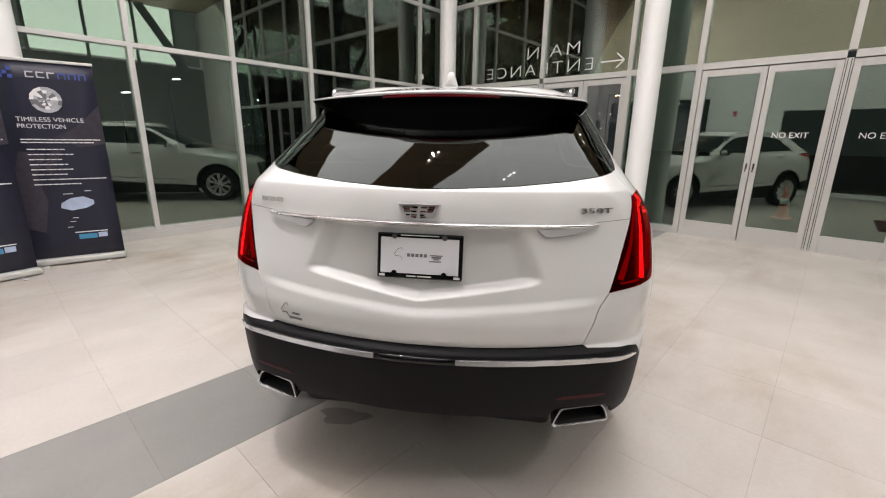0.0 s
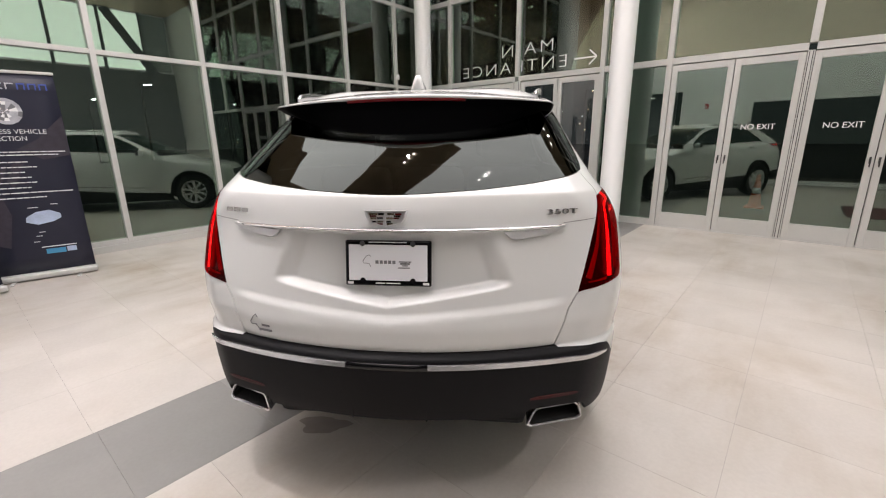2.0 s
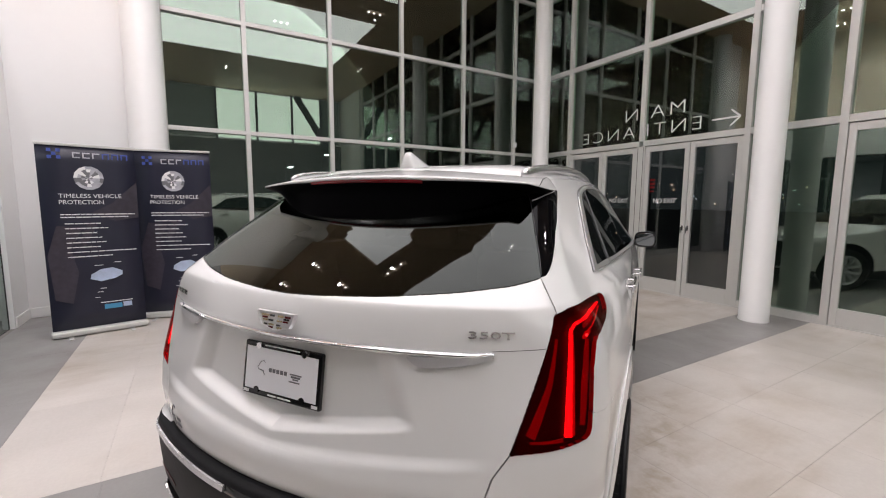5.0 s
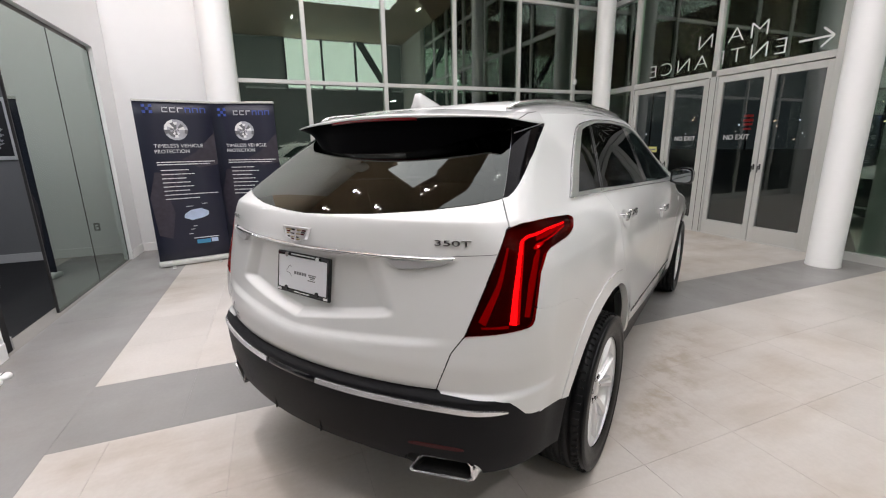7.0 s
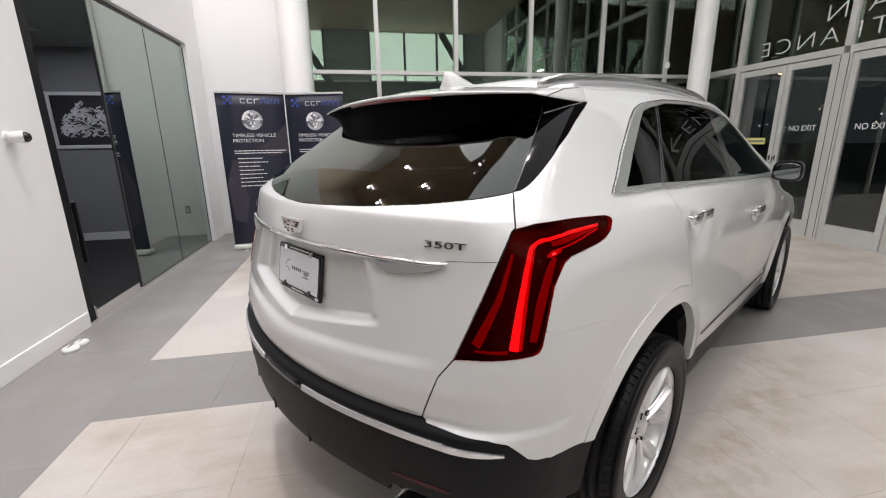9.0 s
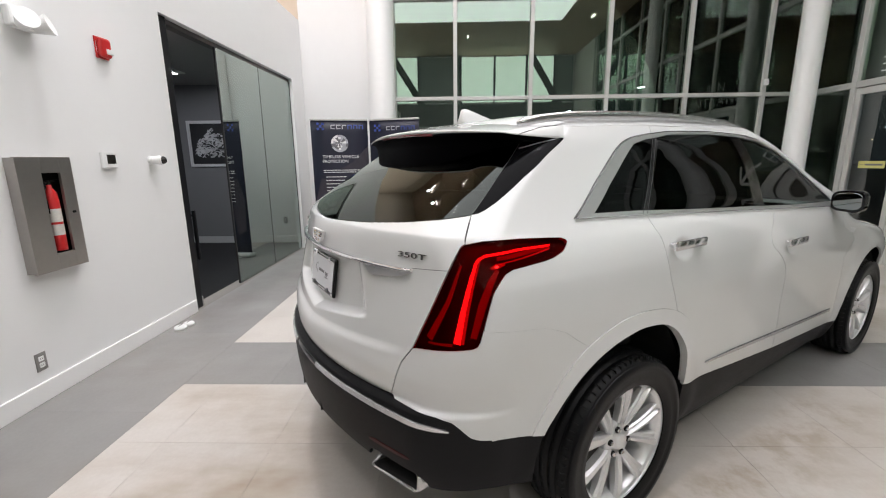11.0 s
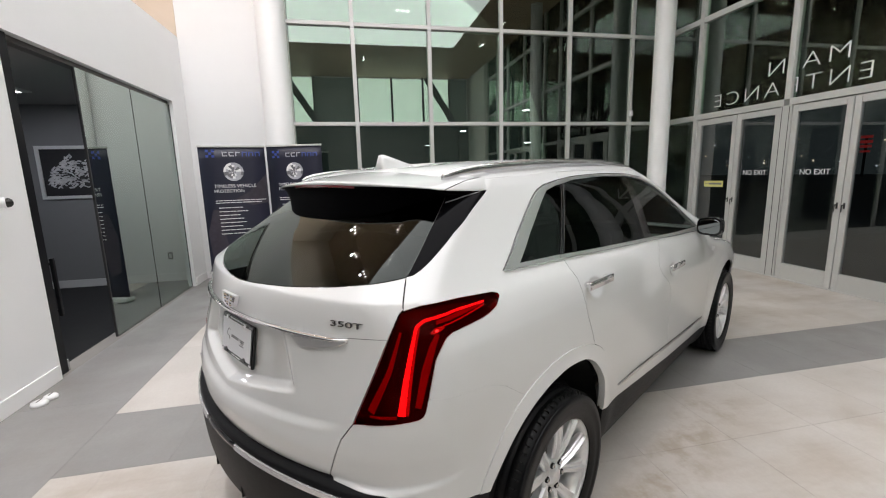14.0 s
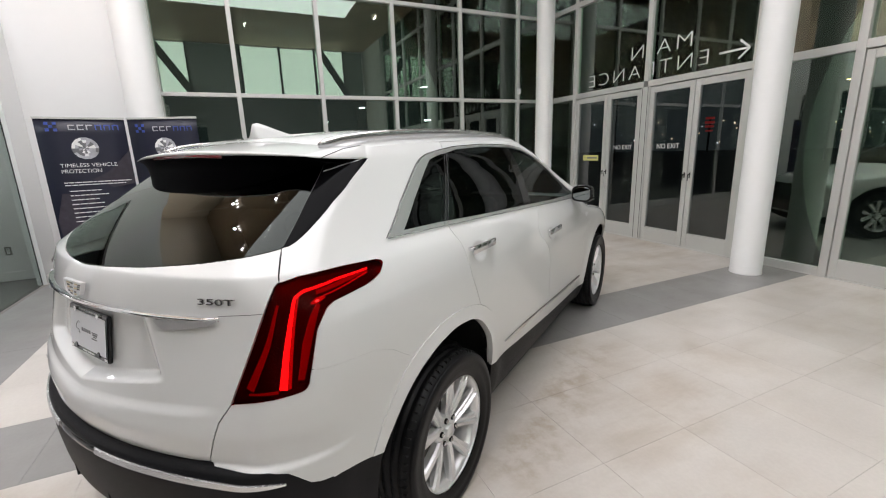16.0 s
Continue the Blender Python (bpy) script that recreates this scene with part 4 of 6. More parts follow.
    ribbon("wing_badge", [(flank_s(3.20, 1.046), 1.050, 0.007), (flank_s(3.20, 1.078), 1.076, 0.009)], TRIM_SILVER, 0.0005, car, 0.002)
    ribbon("gate_seam", [(0.300, 1.194, 0.0007), (0.33, 1.198, 0.0007), (0.3655, 1.203, 0.0007)], BLACK_VOID, 0.0004, car)

# bright bar across the tailgate, black ribbed centre of the bumper
for nm, s1, zc, hw, out, mat in (("tailgate_bar", 0.302, 1.184, 0.0062, 0.016, CHROME), ("bumper_insert", 0.066, 0.7235, 0.011, 0.004, GLOSS_BLACK)):
    xs = np.linspace(-s1, s1, 81)
    pr = []
    for dz, dn in ((-hw, 0), (-hw * 0.8, out * 0.8), (0, out), (hw * 0.8, out * 0.8), (hw, 0)):
        p = surface(np.abs(xs), np.full_like(xs, zc + dz))
        p[:, 0] *= np.sign(xs)
        fade = np.clip((s1 - np.abs(xs)) / 0.02, 0.15, 1)
        p[:, 1] -= dn * fade
        pr.append(p)
    n = len(xs)
    f = [(r * n + i, r * n + i + 1, (r + 1) * n + i + 1, (r + 1) * n + i) for r in range(4) for i in range(n - 1)]
    link_mesh(nm, np.concatenate(pr), f, mat, car, smooth=True)

# dark inner shell behind the gaps and under the body
keep = ~np.isin(label, [NAMES.index(k) for k in ("open", "rear_window", "quarter_window", "rear_door_window", "front_door_window", "windshield")])
ii, jj = np.nonzero(keep)
q = np.stack([ii * NS + jj, ii * NS + jj + 1, (ii + 1) * NS + jj + 1, (ii + 1) * NS + jj], 1)
inner = (PTS - NRM * 0.02).reshape(-1, 3)
link_mesh("inner_shell", np.concatenate([inner, inner * [-1, 1, 1]]), q.tolist() + (q[:, ::-1] + len(inner)).tolist(), BLACK_VOID, car)

# roof skin from the top ring to the spine
ring = surface(SS, np.full_like(SS, 1.62))
K = 16
rows = []
for k in range(K + 1):
    t = (k / K) ** 1.8
    y = ring[:, 1]
    spine = np.clip(y, 0.98, 2.2)
    rows.append(np.stack([ring[:, 0] * (1 - t), y + (spine - y) * t, ring[:, 2] + 0.072 * (1 - (1 - t) ** 6)], -1))
n = len(SS)
half = np.concatenate(rows)
f = [(r * n + i, r * n + i + 1, (r + 1) * n + i + 1, (r + 1) * n + i) for r in range(K) for i in range(n - 1)]
link_mesh("roof", np.concatenate([half, half * [-1, 1, 1]]), f + [tuple(v + len(half) for v in g[::-1]) for g in f], PAINT, car, smooth=True)

# tailgate spoiler: white lip that turns forward along the roof's sides, black underside, brake strip below the lip
uu = np.linspace(-1, 1, 121)
au, side_ = np.abs(uu), np.sign(uu)
bend = np.clip((au - 0.8) / 0.2, 0, 1)
straight = 0.585 * np.clip(au / 0.8, 0, 1)
lip_x = np.where(bend > 0, (1 - bend) ** 2 * 0.585 + 2 * bend * (1 - bend) * 0.619 + bend ** 2 * 0.6265, straight) * side_
lip_y = np.where(bend > 0, (1 - bend) ** 2 * 0.4977 + 2 * bend * (1 - bend) * 0.517 + bend ** 2 * 0.745, 0.395 + 0.30 * straight ** 2)
lip_z = np.where(bend > 0, 1.6286 - 0.016 * bend, 1.656 - 0.080 * straight ** 2)
thin = 1 - 0.62 * np.clip((au - 0.35) / 0.45, 0, 1)
top_x = lip_x - side_ * (0.012 + 0.030 * bend)
top_y = np.where(bend > 0, 0.7558 + 0.06 * bend, 0.66 + 0.28 * straight ** 2)
top_z = 1.694 - 0.105 * straight ** 2 + 0.004 * bend
low_z = np.where(bend > 0, lip_z - 0.030 + 0.008 * bend, lip_z - 0.160 * (1 - 0.80 * (straight / 0.585) ** 2.6))
low_x = lip_x * 0.985 - side_ * 0.004
low_y = np.interp(low_z, [1.34, 1.45, 1.55, 1.62], [0.092, 0.285, 0.46, 0.58]) + 0.23 * straight ** 2 + 0.10 * bend


def sweep(name, sections, mat, label_text="", parent=None):
    n = len(sections[0][0])
    v = np.concatenate([np.stack(p, -1) for p in sections])
    f = [(r * n + i, (r + 1) * n + i, (r + 1) * n + i + 1, r * n + i + 1) for r in range(len(sections) - 1) for i in range(n - 1)]
    return link_mesh(name, v, f, mat, parent or car, label_text, smooth=True)


def between(k, dz=0.0):
    return (lip_x + (low_x - lip_x) * k, lip_y + 0.006 + (low_y - lip_y - 0.006) * k, lip_z - 0.016 * thin + (low_z - lip_z + 0.016 * thin) * k + dz)


spoiler = sweep("spoiler", [(top_x, top_y, top_z), ((top_x + lip_x) / 2, (top_y + lip_y) / 2, (top_z + lip_z) / 2 + 0.006), (lip_x, lip_y + 0.022, lip_z + 0.003),
                            (lip_x, lip_y + 0.005, lip_z), (lip_x, lip_y, lip_z - 0.005 * thin), (lip_x, lip_y + 0.001, lip_z - 0.011 * thin), (lip_x, lip_y + 0.005, lip_z - 0.0145 * thin)], PAINT)
sweep("underside", [(lip_x, lip_y + 0.004, lip_z - 0.0135 * thin), between(0.0), between(0.35, -0.004), between(0.7, -0.004), between(0.92, -0.002), between(1.0), (low_x, low_y + 0.03, low_z + 0.012)], SPOILER_BLACK, "gloss black underside", spoiler)
mid_ = np.abs(lip_x) < 0.25
strip_ = [tuple(c[mid_] for c in p) for p in ((lip_x, lip_y + 0.0015, lip_z - 0.0125), (lip_x, lip_y + 0.0005, lip_z - 0.0165), (lip_x, lip_y + 0.004, lip_z - 0.024), (lip_x, lip_y + 0.012, lip_z - 0.030))]
sweep("brake_strip", strip_, BRAKE, "dark red high brake light strip", spoiler)

# antenna fin
bm = bmesh.new()
prof = [(0.722, 0.0), (0.728, 0.052), (0.734, 0.076), (0.750, 0.080), (0.80, 0.067), (0.86, 0.050), (0.93, 0.032), (1.00, 0.006)]
lay_ = []
for y, h in prof:
    w = 0.036 * min(1, max(0.02, 1.01 - y) / 0.16) ** 0.5
    lay_.append([bm.verts.new((sx * w * f_, y, 1.696 + h * k_)) for sx, f_, k_ in ((-1, 1, 0), (-1, 0.55, 0.72), (-1, 0.26, 1.0), (1, 0.26, 1.0), (1, 0.55, 0.72), (1, 1, 0))])
for a, b in zip(lay_, lay_[1:]):
    for i in range(5):
        bm.faces.new((a[i], a[i + 1], b[i + 1], b[i]))
bm.faces.new(lay_[0])
bmesh.ops.recalc_face_normals(bm, faces=bm.faces)
part("antenna_fin", bm, PAINT, car, smooth=True)


def tube(name, pts, radii, mat, parent, seg=10, squash=1.0, label_text=""):
    """A bar swept along points; radii per point; squash flattens it upright."""
    bm = bmesh.new()
    pts = [Vector(p) for p in pts]
    rings = []
    for i, p in enumerate(pts):
        d = (pts[min(i + 1, len(pts) - 1)] - pts[max(i - 1, 0)]).normalized()
        side = d.cross(Vector((0, 0, 1))).normalized()
        up = side.cross(d)
        rings.append([bm.verts.new(p + side * (radii[i] * math.cos(2 * math.pi * k / seg)) + up * (radii[i] * squash * math.sin(2 * math.pi * k / seg))) for k in range(seg)])
    for a, b in zip(rings, rings[1:]):
        for k in range(seg):
            bm.faces.new((a[k], a[(k + 1) % seg], b[(k + 1) % seg], b[k]))
    bm.faces.new(rings[0][::-1])
    bm.faces.new(rings[-1])
    return part(name, bm, mat, parent, label_text, smooth=True)


for sg in (1, -1):
    pts = []
    for y, h in ((0.61, 0.006), (0.64, 0.014), (0.70, 0.023), (0.80, 0.029), (0.96, 0.033), (1.2, 0.035), (1.5, 0.035), (1.8, 0.032), (2.05, 0.027), (2.2, 0.018), (2.3, 0.004), (2.38, -0.010)):
        rx = float(np.interp(y, [0.61, 0.80, 1.2, 2.3], [0.538, 0.572, 0.588, 0.570]))
        pts.append((sg * rx, y, 1.632 + float(hump(np.array(y))) + h))
    tube("roof_rail", pts, [0.008] + [0.012] * 10 + [0.007], SATIN, car, 12, 1.35, "satin silver roof rail")

    # seam between the spoiler and the body side
    k_ = 60 + sg * 53
    tube("gate_seam", [(top_x[k_], top_y[k_], top_z[k_]), ((top_x[k_] + lip_x[k_]) / 2, (top_y[k_] + lip_y[k_]) / 2, (top_z[k_] + lip_z[k_]) / 2 + 0.006), (lip_x[k_], lip_y[k_] + 0.022, lip_z[k_] + 0.003), (lip_x[k_], lip_y[k_], lip_z[k_] - 0.004)], [0.0016] * 4, BLACK_VOID, car, 6)

    # door mirror
    bm = bmesh.new()
    lay_ = []
    for k, (x, sy, sz) in enumerate(((0.875, 0.028, 0.026), (0.892, 0.042, 0.042), (0.912, 0.048, 0.054), (0.945, 0.050, 0.060), (0.984, 0.047, 0.057), (1.006, 0.036, 0.043), (1.017, 0.02, 0.019))):
        lay_.append([bm.verts.new((sg * x, 2.87 + 0.03 * (x - 0.88) / 0.2 + sy * math.copysign(abs(math.cos(a)) ** 0.7, math.cos(a)), 1.272 + sz * math.copysign(abs(math.sin(a)) ** 0.7, math.sin(a)))) for a in [2 * math.pi * j / 20 for j in range(20)]])
    for a, b in zip(lay_, lay_[1:]):
        for i in range(20):
            bm.faces.new((a[i], a[(i + 1) % 20], b[(i + 1) % 20], b[i]))
    bm.faces.new(lay_[0])
    bm.faces.new(lay_[-1])
    bmesh.ops.recalc_face_normals(bm, faces=bm.faces)
    mirror = part("door_mirror", bm, PAINT, car, smooth=True)
    mm_ = pose(sg * 0.949, 2.828, 1.273, 0, 0, sg * -8)
    for nm, mt, hw, hh, y0, y1, lbl in (("mirror_rim", GLOSS_BLACK, 0.080, 0.066, -0.006, 0.05, ""), ("mirror_glass", MIRROR, 0.068, 0.050, -0.0075, -0.005, "mirror glass")):
        bm = bmesh.new()
        rings = []
        for y, k in ((y1, 0.97), ((y0 + y1) / 2, 1.0), (y0 + 0.001, 0.985), (y0, 0.96)):
            rings.append([bm.verts.new(mm_ @ Vector((hw * k * math.copysign(abs(math.cos(a)) ** 0.6, math.cos(a)), y, hh * k * math.copysign(abs(math.sin(a)) ** 0.6, math.sin(a)) * (1.0 if math.cos(a) * sg > 0 else 0.94)))) for a in [2 * math.pi * j / 32 for j in range(32)]])
        for a, b in zip(rings, rings[1:]):
            for i in range(32):
                bm.faces.new((a[i], a[(i + 1) % 32], b[(i + 1) % 32], b[i]))
        bm.faces.new(rings[0])
        bm.faces.new(rings[-1])
        bmesh.ops.recalc_face_normals(bm, faces=bm.faces)
        part(nm, bm, mt, mirror, lbl)
    bm = bmesh.new()
    add_box(bm, 0.80, 2.86, 1.220, 0.93, 2.93, 1.248, Matrix.Diagonal((sg, 1, 1, 1)), 0.008, 2)
    part("mirror_foot", bm, GLOSS_BLACK, mirror)

    # door handles
    for y0, z0, x0, name in ((1.208, 1.200, 0.878, "rear"), (2.245, 1.098, 0.900, "front")):
        bm = bmesh.new()
        add_box(bm, x0 + 0.022, y0 - 0.115, z0 - 0.020, x0 + 0.036, y0 + 0.115, z0 + 0.016, Matrix.Diagonal((sg, 1, 1, 1)), 0.006, 3)
        for yy in (y0 - 0.085, y0 + 0.095):
            add_box(bm, x0 - 0.005, yy - 0.018, z0 - 0.010, x0 + 0.03, yy + 0.018, z0 + 0.009, Matrix.Diagonal((sg, 1, 1, 1)), 0.004, 2)
        part("door_handle", bm, CHROME, doors[sg, name], "chrome door handle", smooth=True)

    # exhaust outlet: a flattened tube with a slanted side
    bm = bmesh.new()
    out_ = [(0.502, 0.438), (0.695, 0.438), (0.707, 0.448), (0.696, 0.492), (0.684, 0.502), (0.530, 0.502), (0.518, 0.494), (0.494, 0.447)]
    cx_, cz_ = 0.602, 0.467

    def tip_ring(tip, y, inset):
        """One ring of the outlet; the mouth is cut at a slant and follows the bumper's bow."""
        return [tip.verts.new((sg * (x - math.copysign(min(inset * 1.2, abs(x - cx_)), x - cx_)), y + (x - cx_) * 0.34 + max(0, z - cz_) * 0.5, z + 0.014 - math.copysign(inset, z - cz_))) for x, z in out_]

    rings = [tip_ring(bm, y, inset) for y, inset in ((0.20, 0.006), (0.030, 0.0), (0.024, 0.0015), (0.024, 0.0052), (0.030, 0.0072))]
    for a, b in zip(rings, rings[1:]):
        for i in range(8):
            bm.faces.new((a[i], a[(i + 1) % 8], b[(i + 1) % 8], b[i]))
    bmesh.ops.recalc_face_normals(bm, faces=bm.faces)
    ex = part("exhaust_outlet", bm, CHROME_SOFT, car, "chrome exhaust outlet")
    bm = bmesh.new()
    rings = [tip_ring(bm, y, inset) for y, inset in ((0.030, 0.0070), (0.045, 0.010), (0.14, 0.014))]
    for a, b in zip(rings, rings[1:]):
        for i in range(8):
            bm.faces.new((a[i], a[(i + 1) % 8], b[(i + 1) % 8], b[i]))
    bm.faces.new(rings[-1])
    part("baffle", bm, BLACK_VOID, ex)

# underbody, bumper undertray and wheel housings
bm = bmesh.new()
add_box(bm, -0.60, 0.40, 0.30, 0.60, 4.30, 0.46, bevel=0.05, seg=2)
add_box(bm, -0.50, 0.06, 0.40, 0.50, 0.30, 0.52, bevel=0.03, seg=2)
add_box(bm, -0.42, 0.02, 0.452, -0.33, 0.2, 0.50, bevel=0.02)
add_box(bm, 0.33, 0.02, 0.452, 0.42, 0.2, 0.50, bevel=0.02)
part("underbody", bm, BLACK_VOID, car)
for sx in (-0.135, 0.135):
    box_part("bumper_joint", sx - 0.0022, -0.0858, 0.507, sx + 0.0022, -0.05, 0.552, BLACK_VOID, car)
for sg in (1, -1):
    for cy in (0.895, 3.752):
        bm = bmesh.new()
        rr = []
        for x in (0.845, 0.55):
            rr.append([bm.verts.new((sg * x, cy - (0.07 if cy < 2 else 0) * max(0, -math.cos(a)) + (ARCH_R + 0.012) * math.cos(a), ARCH_Z + (ARCH_R + (0.085 if cy < 2 else 0.012)) * math.sin(a))) for a in np.linspace(0.10, math.pi - (0.16 if cy < 2 else 0.05), 33)])
        for i in range(32):
            bm.faces.new((rr[0][i], rr[0][i + 1], rr[1][i + 1], rr[1][i]))
        bm.faces.new(rr[1])
        part("wheel_housing", bm, BLACK_VOID, car)

# cabin: floor, seats, wheel
bm = bmesh.new()
add_box(bm, -0.70, 0.55, 0.50, 0.70, 3.2, 0.62, bevel=0.03)
add_box(bm, -0.70, 0.35, 0.62, 0.70, 0.95, 0.98, bevel=0.04)
add_box(bm, -0.74, 2.75, 0.9, 0.74, 3.2, 1.15, bevel=0.06, seg=2)
part("cabin_floor", bm, CABIN, car)
for x, y in ((-0.36, 2.12), (0.36, 2.12), (-0.42, 1.18), (0.42, 1.18), (0.0, 1.18)):
    bm = bmesh.new()
    w = 0.25 if y > 2 else 0.20
    add_box(bm, x - w, y, 0.62, x + w, y + 0.5, 0.80, bevel=0.05, seg=3)
    add_box(bm, x - w, -0.07, 0.0, x + w, 0.07, 0.58, Matrix.Translation((0, y - 0.02, 0.76)) @ pose(0, 0, 0, 14), 0.05, 3)
    add_box(bm, x - 0.12, -0.05, 0.61, x + 0.12, 0.05, 0.77, Matrix.Translation((0, y - 0.02, 0.76)) @ pose(0, 0, 0, 14), 0.04, 3)
    part("seat", bm, CABIN, car, "dark leather seat", smooth=True)

# ---- wheels ----
TYRE_R, TYRE_X0, TYRE_X1, HUB = 0.364, 0.682, 0.922, 0.4205


def wheel(cy, sg):
    """Tyre with tread grooves, ten-spoke alloy rim, six wheel nuts."""
    m = pose(0, cy, HUB - 0.001) @ Matrix.Rotation(sg * math.pi / 2, 4, "Y")
    w = thing("wheel", "silver ten-spoke alloy wheel with black tyre", "wheel", Matrix.Identity(4))
    del w["category"]
    w.parent = car
    c = (TYRE_X0 + TYRE_X1) / 2
    h = (TYRE_X1 - TYRE_X0) / 2
    bm = bmesh.new()
    R = TYRE_R
    prof = [(0.250, c - h + 0.012), (0.273, c - h + 0.004), (0.313, c - h), (0.350, c - h + 0.006), (R - 0.021, c - h + 0.018), (R - 0.005, c - h + 0.034)]
    grooves = (-0.058, -0.020, 0.020, 0.058)
    for g in grooves:
        prof += [(R, c + g - 0.0075), (R - 0.010, c + g - 0.005), (R - 0.010, c + g + 0.005), (R, c + g + 0.0075)]
    prof += [(R - 0.005, c + h - 0.034), (R - 0.018, c + h - 0.020), (R - 0.022, c + h - 0.014), (R - 0.024, c + h - 0.0135), (0.352, c + h - 0.006), (0.345, c + h - 0.0045), (0.343, c + h - 0.0015), (0.318, c + h + 0.001), (0.316, c + h - 0.001), (0.287, c + h - 0.001), (0.273, c + h - 0.004), (0.257, c + h - 0.010), (0.250, c + h - 0.014)]
    lathe(bm, prof, m, 96)
    bmesh.ops.recalc_face_normals(bm, faces=bm.faces)
    tyre = part("tyre", bm, RUBBER, w, "black rubber tyre", smooth=True)
    bm = bmesh.new()
    for k in range(72):
        a = 2 * math.pi * k / 72
        for s2 in (-1, 1):
            add_box(bm, R - 0.030, -0.0024, s2 * (h - 0.056), R - 0.0012, 0.0024, s2 * (h - 0.022), m @ Matrix.Translation((0, 0, c)) @ Matrix.Rotation(a + (0.02 if s2 > 0 else 0), 4, "Z"))
    for k in range(64):
        for o, da in ((-0.039, 0.0), (0.0, 0.03), (0.039, 0.06)):
            add_box(bm, R - 0.006, -0.0014, o - 0.010, R + 0.0007, 0.0014, o + 0.010, m @ Matrix.Translation((0, 0, c)) @ Matrix.Rotation(2 * math.pi * k / 64 + da, 4, "Z"))
    part("tread_sipe", bm, BLACK_VOID, tyre)["kind"] = "stuff"
    bm = bmesh.new()
    f = c + h - 0.018
    lathe(bm, [(0.249, f), (0.253, f - 0.004), (0.251, f - 0.012), (0.243, f - 0.014), (0.237, f - 0.02), (0.226, f - 0.05), (0.217, c - 0.03), (0.226, c - h + 0.02), (0.247, c - h + 0.012)], m, 80)
    bmesh.ops.recalc_face_normals(bm, faces=bm.faces)
    part("rim", bm, RIM, w, "silver alloy rim", smooth=True)
    for k in range(10):
        bm = bmesh.new()
        a = 2 * math.pi * (k // 2) / 5 + (0.27 if k % 2 else -0.27) + math.pi / 2
        lean = -0.20 if k % 2 else 0.20
        mm = m @ Matrix.Rotation(a, 4, "Z")
        rows_ = []
        for r, wd, zt, zb in ((0.050, 0.022, -0.034, -0.070), (0.085, 0.0195, -0.024, -0.066), (0.13, 0.020, -0.015, -0.060), (0.18, 0.0225, -0.009, -0.052), (0.222, 0.027, -0.006, -0.040), (0.245, 0.034, -0.007, -0.02)):
            sh = lean * (0.16 - r) * 0.55
            rows_.append([bm.verts.new(mm @ Vector((r, y + sh, f + z))) for y, z in ((-wd, zb), (-wd, zt - 0.016), (-wd * 0.80, zt - 0.004), (-wd * 0.1, zt), (wd * 0.15, zt - 0.013), (wd * 0.80, zt - 0.010), (wd, zt - 0.018), (wd, zb))])
        for p, q_ in zip(rows_, rows_[1:]):
            for i in range(7):
                bm.faces.new((p[i], p[i + 1], q_[i + 1], q_[i]))
        bmesh.ops.recalc_face_normals(bm, faces=bm.faces)
        part("spoke", bm, RIM, w)
    bm = bmesh.new()
    lathe(bm, [(0.0, f - 0.020), (0.026, f - 0.020), (0.033, f - 0.023), (0.036, f - 0.034), (0.072, f - 0.036), (0.080, f - 0.045), (0.08, f - 0.07)], m, 40)
    bmesh.ops.recalc_face_normals(bm, faces=bm.faces)
    part("hub", bm, RIM, w, "hub with blank centre cap", smooth=True)
    for k in range(6):
        bm = bmesh.new()
        mm = m @ Matrix.Rotation(2 * math.pi * k / 6 + 0.3, 4, "Z") @ Matrix.Translation((0.058, 0, f - 0.034))
        add_cyl(bm, 0.0125, 0.0125, 0.010, mm, 20)
        part("nut_well", bm, BLACK_VOID, w)
        bm = bmesh.new()
        add_cyl(bm, 0.0095, 0.008, 0.022, mm, 6)
        part("wheel_nut", bm, CHROME, w)
    bm = bmesh.new()
    lathe(bm, [(0.0, c - 0.02), (0.155, c - 0.02), (0.155, c - 0.045), (0.0, c - 0.045)], m, 40)
    part("brake_disc", bm, material("dark_brake_disc", (0.09, 0.085, 0.08), 0.5, 0.6), w)
    bm = bmesh.new()
    lathe(bm, [(0.15, c - 0.05), (0.22, c - 0.05)], m, 40)
    part("back_plate", bm, BLACK_VOID, w)
    return w


for sg in (1, -1):
    for cy in (0.895, 3.752):
        wheel(cy, sg)

# ---- badges and plate ----
TILT = 8.5
pm = pose(0, 0.003, 0.989, -TILT) @ Matrix.Diagonal((0.96, 1, 0.955, 1))
plate = thing("number_plate", "dealer plate insert in a black frame", "plate", Matrix.Identity(4))
del plate["category"]
plate.name = "plate"
plate.parent = car
bm = bmesh.new()
add_box(bm, -0.158, -0.014, -0.002, 0.158, 0.0, 0.165, pm, 0.006, 3)
part("plate_frame", bm, GLOSS_BLACK, plate, "black plate frame")
bm = bmesh.new()
add_box(bm, -0.144, -0.0165, 0.018, 0.144, -0.0143, 0.149, pm, 0.0008)
part("plate_face", bm, PLATE_WHITE, plate, "white plate insert")
for x in (-0.092, 0.092):
    for z in (0.1535, 0.0125):
        bm = bmesh.new()
        add_cyl(bm, 0.010, 0.010, 0.006, pm @ Matrix.Translation((x, -0.0165, z + (0.0 if z > 0.1 else 0.006))) @ pose(0, 0, 0, 90), 18)
        part("screw_cap", bm, CHROME if z > 0.1 else GLOSS_BLACK, plate)


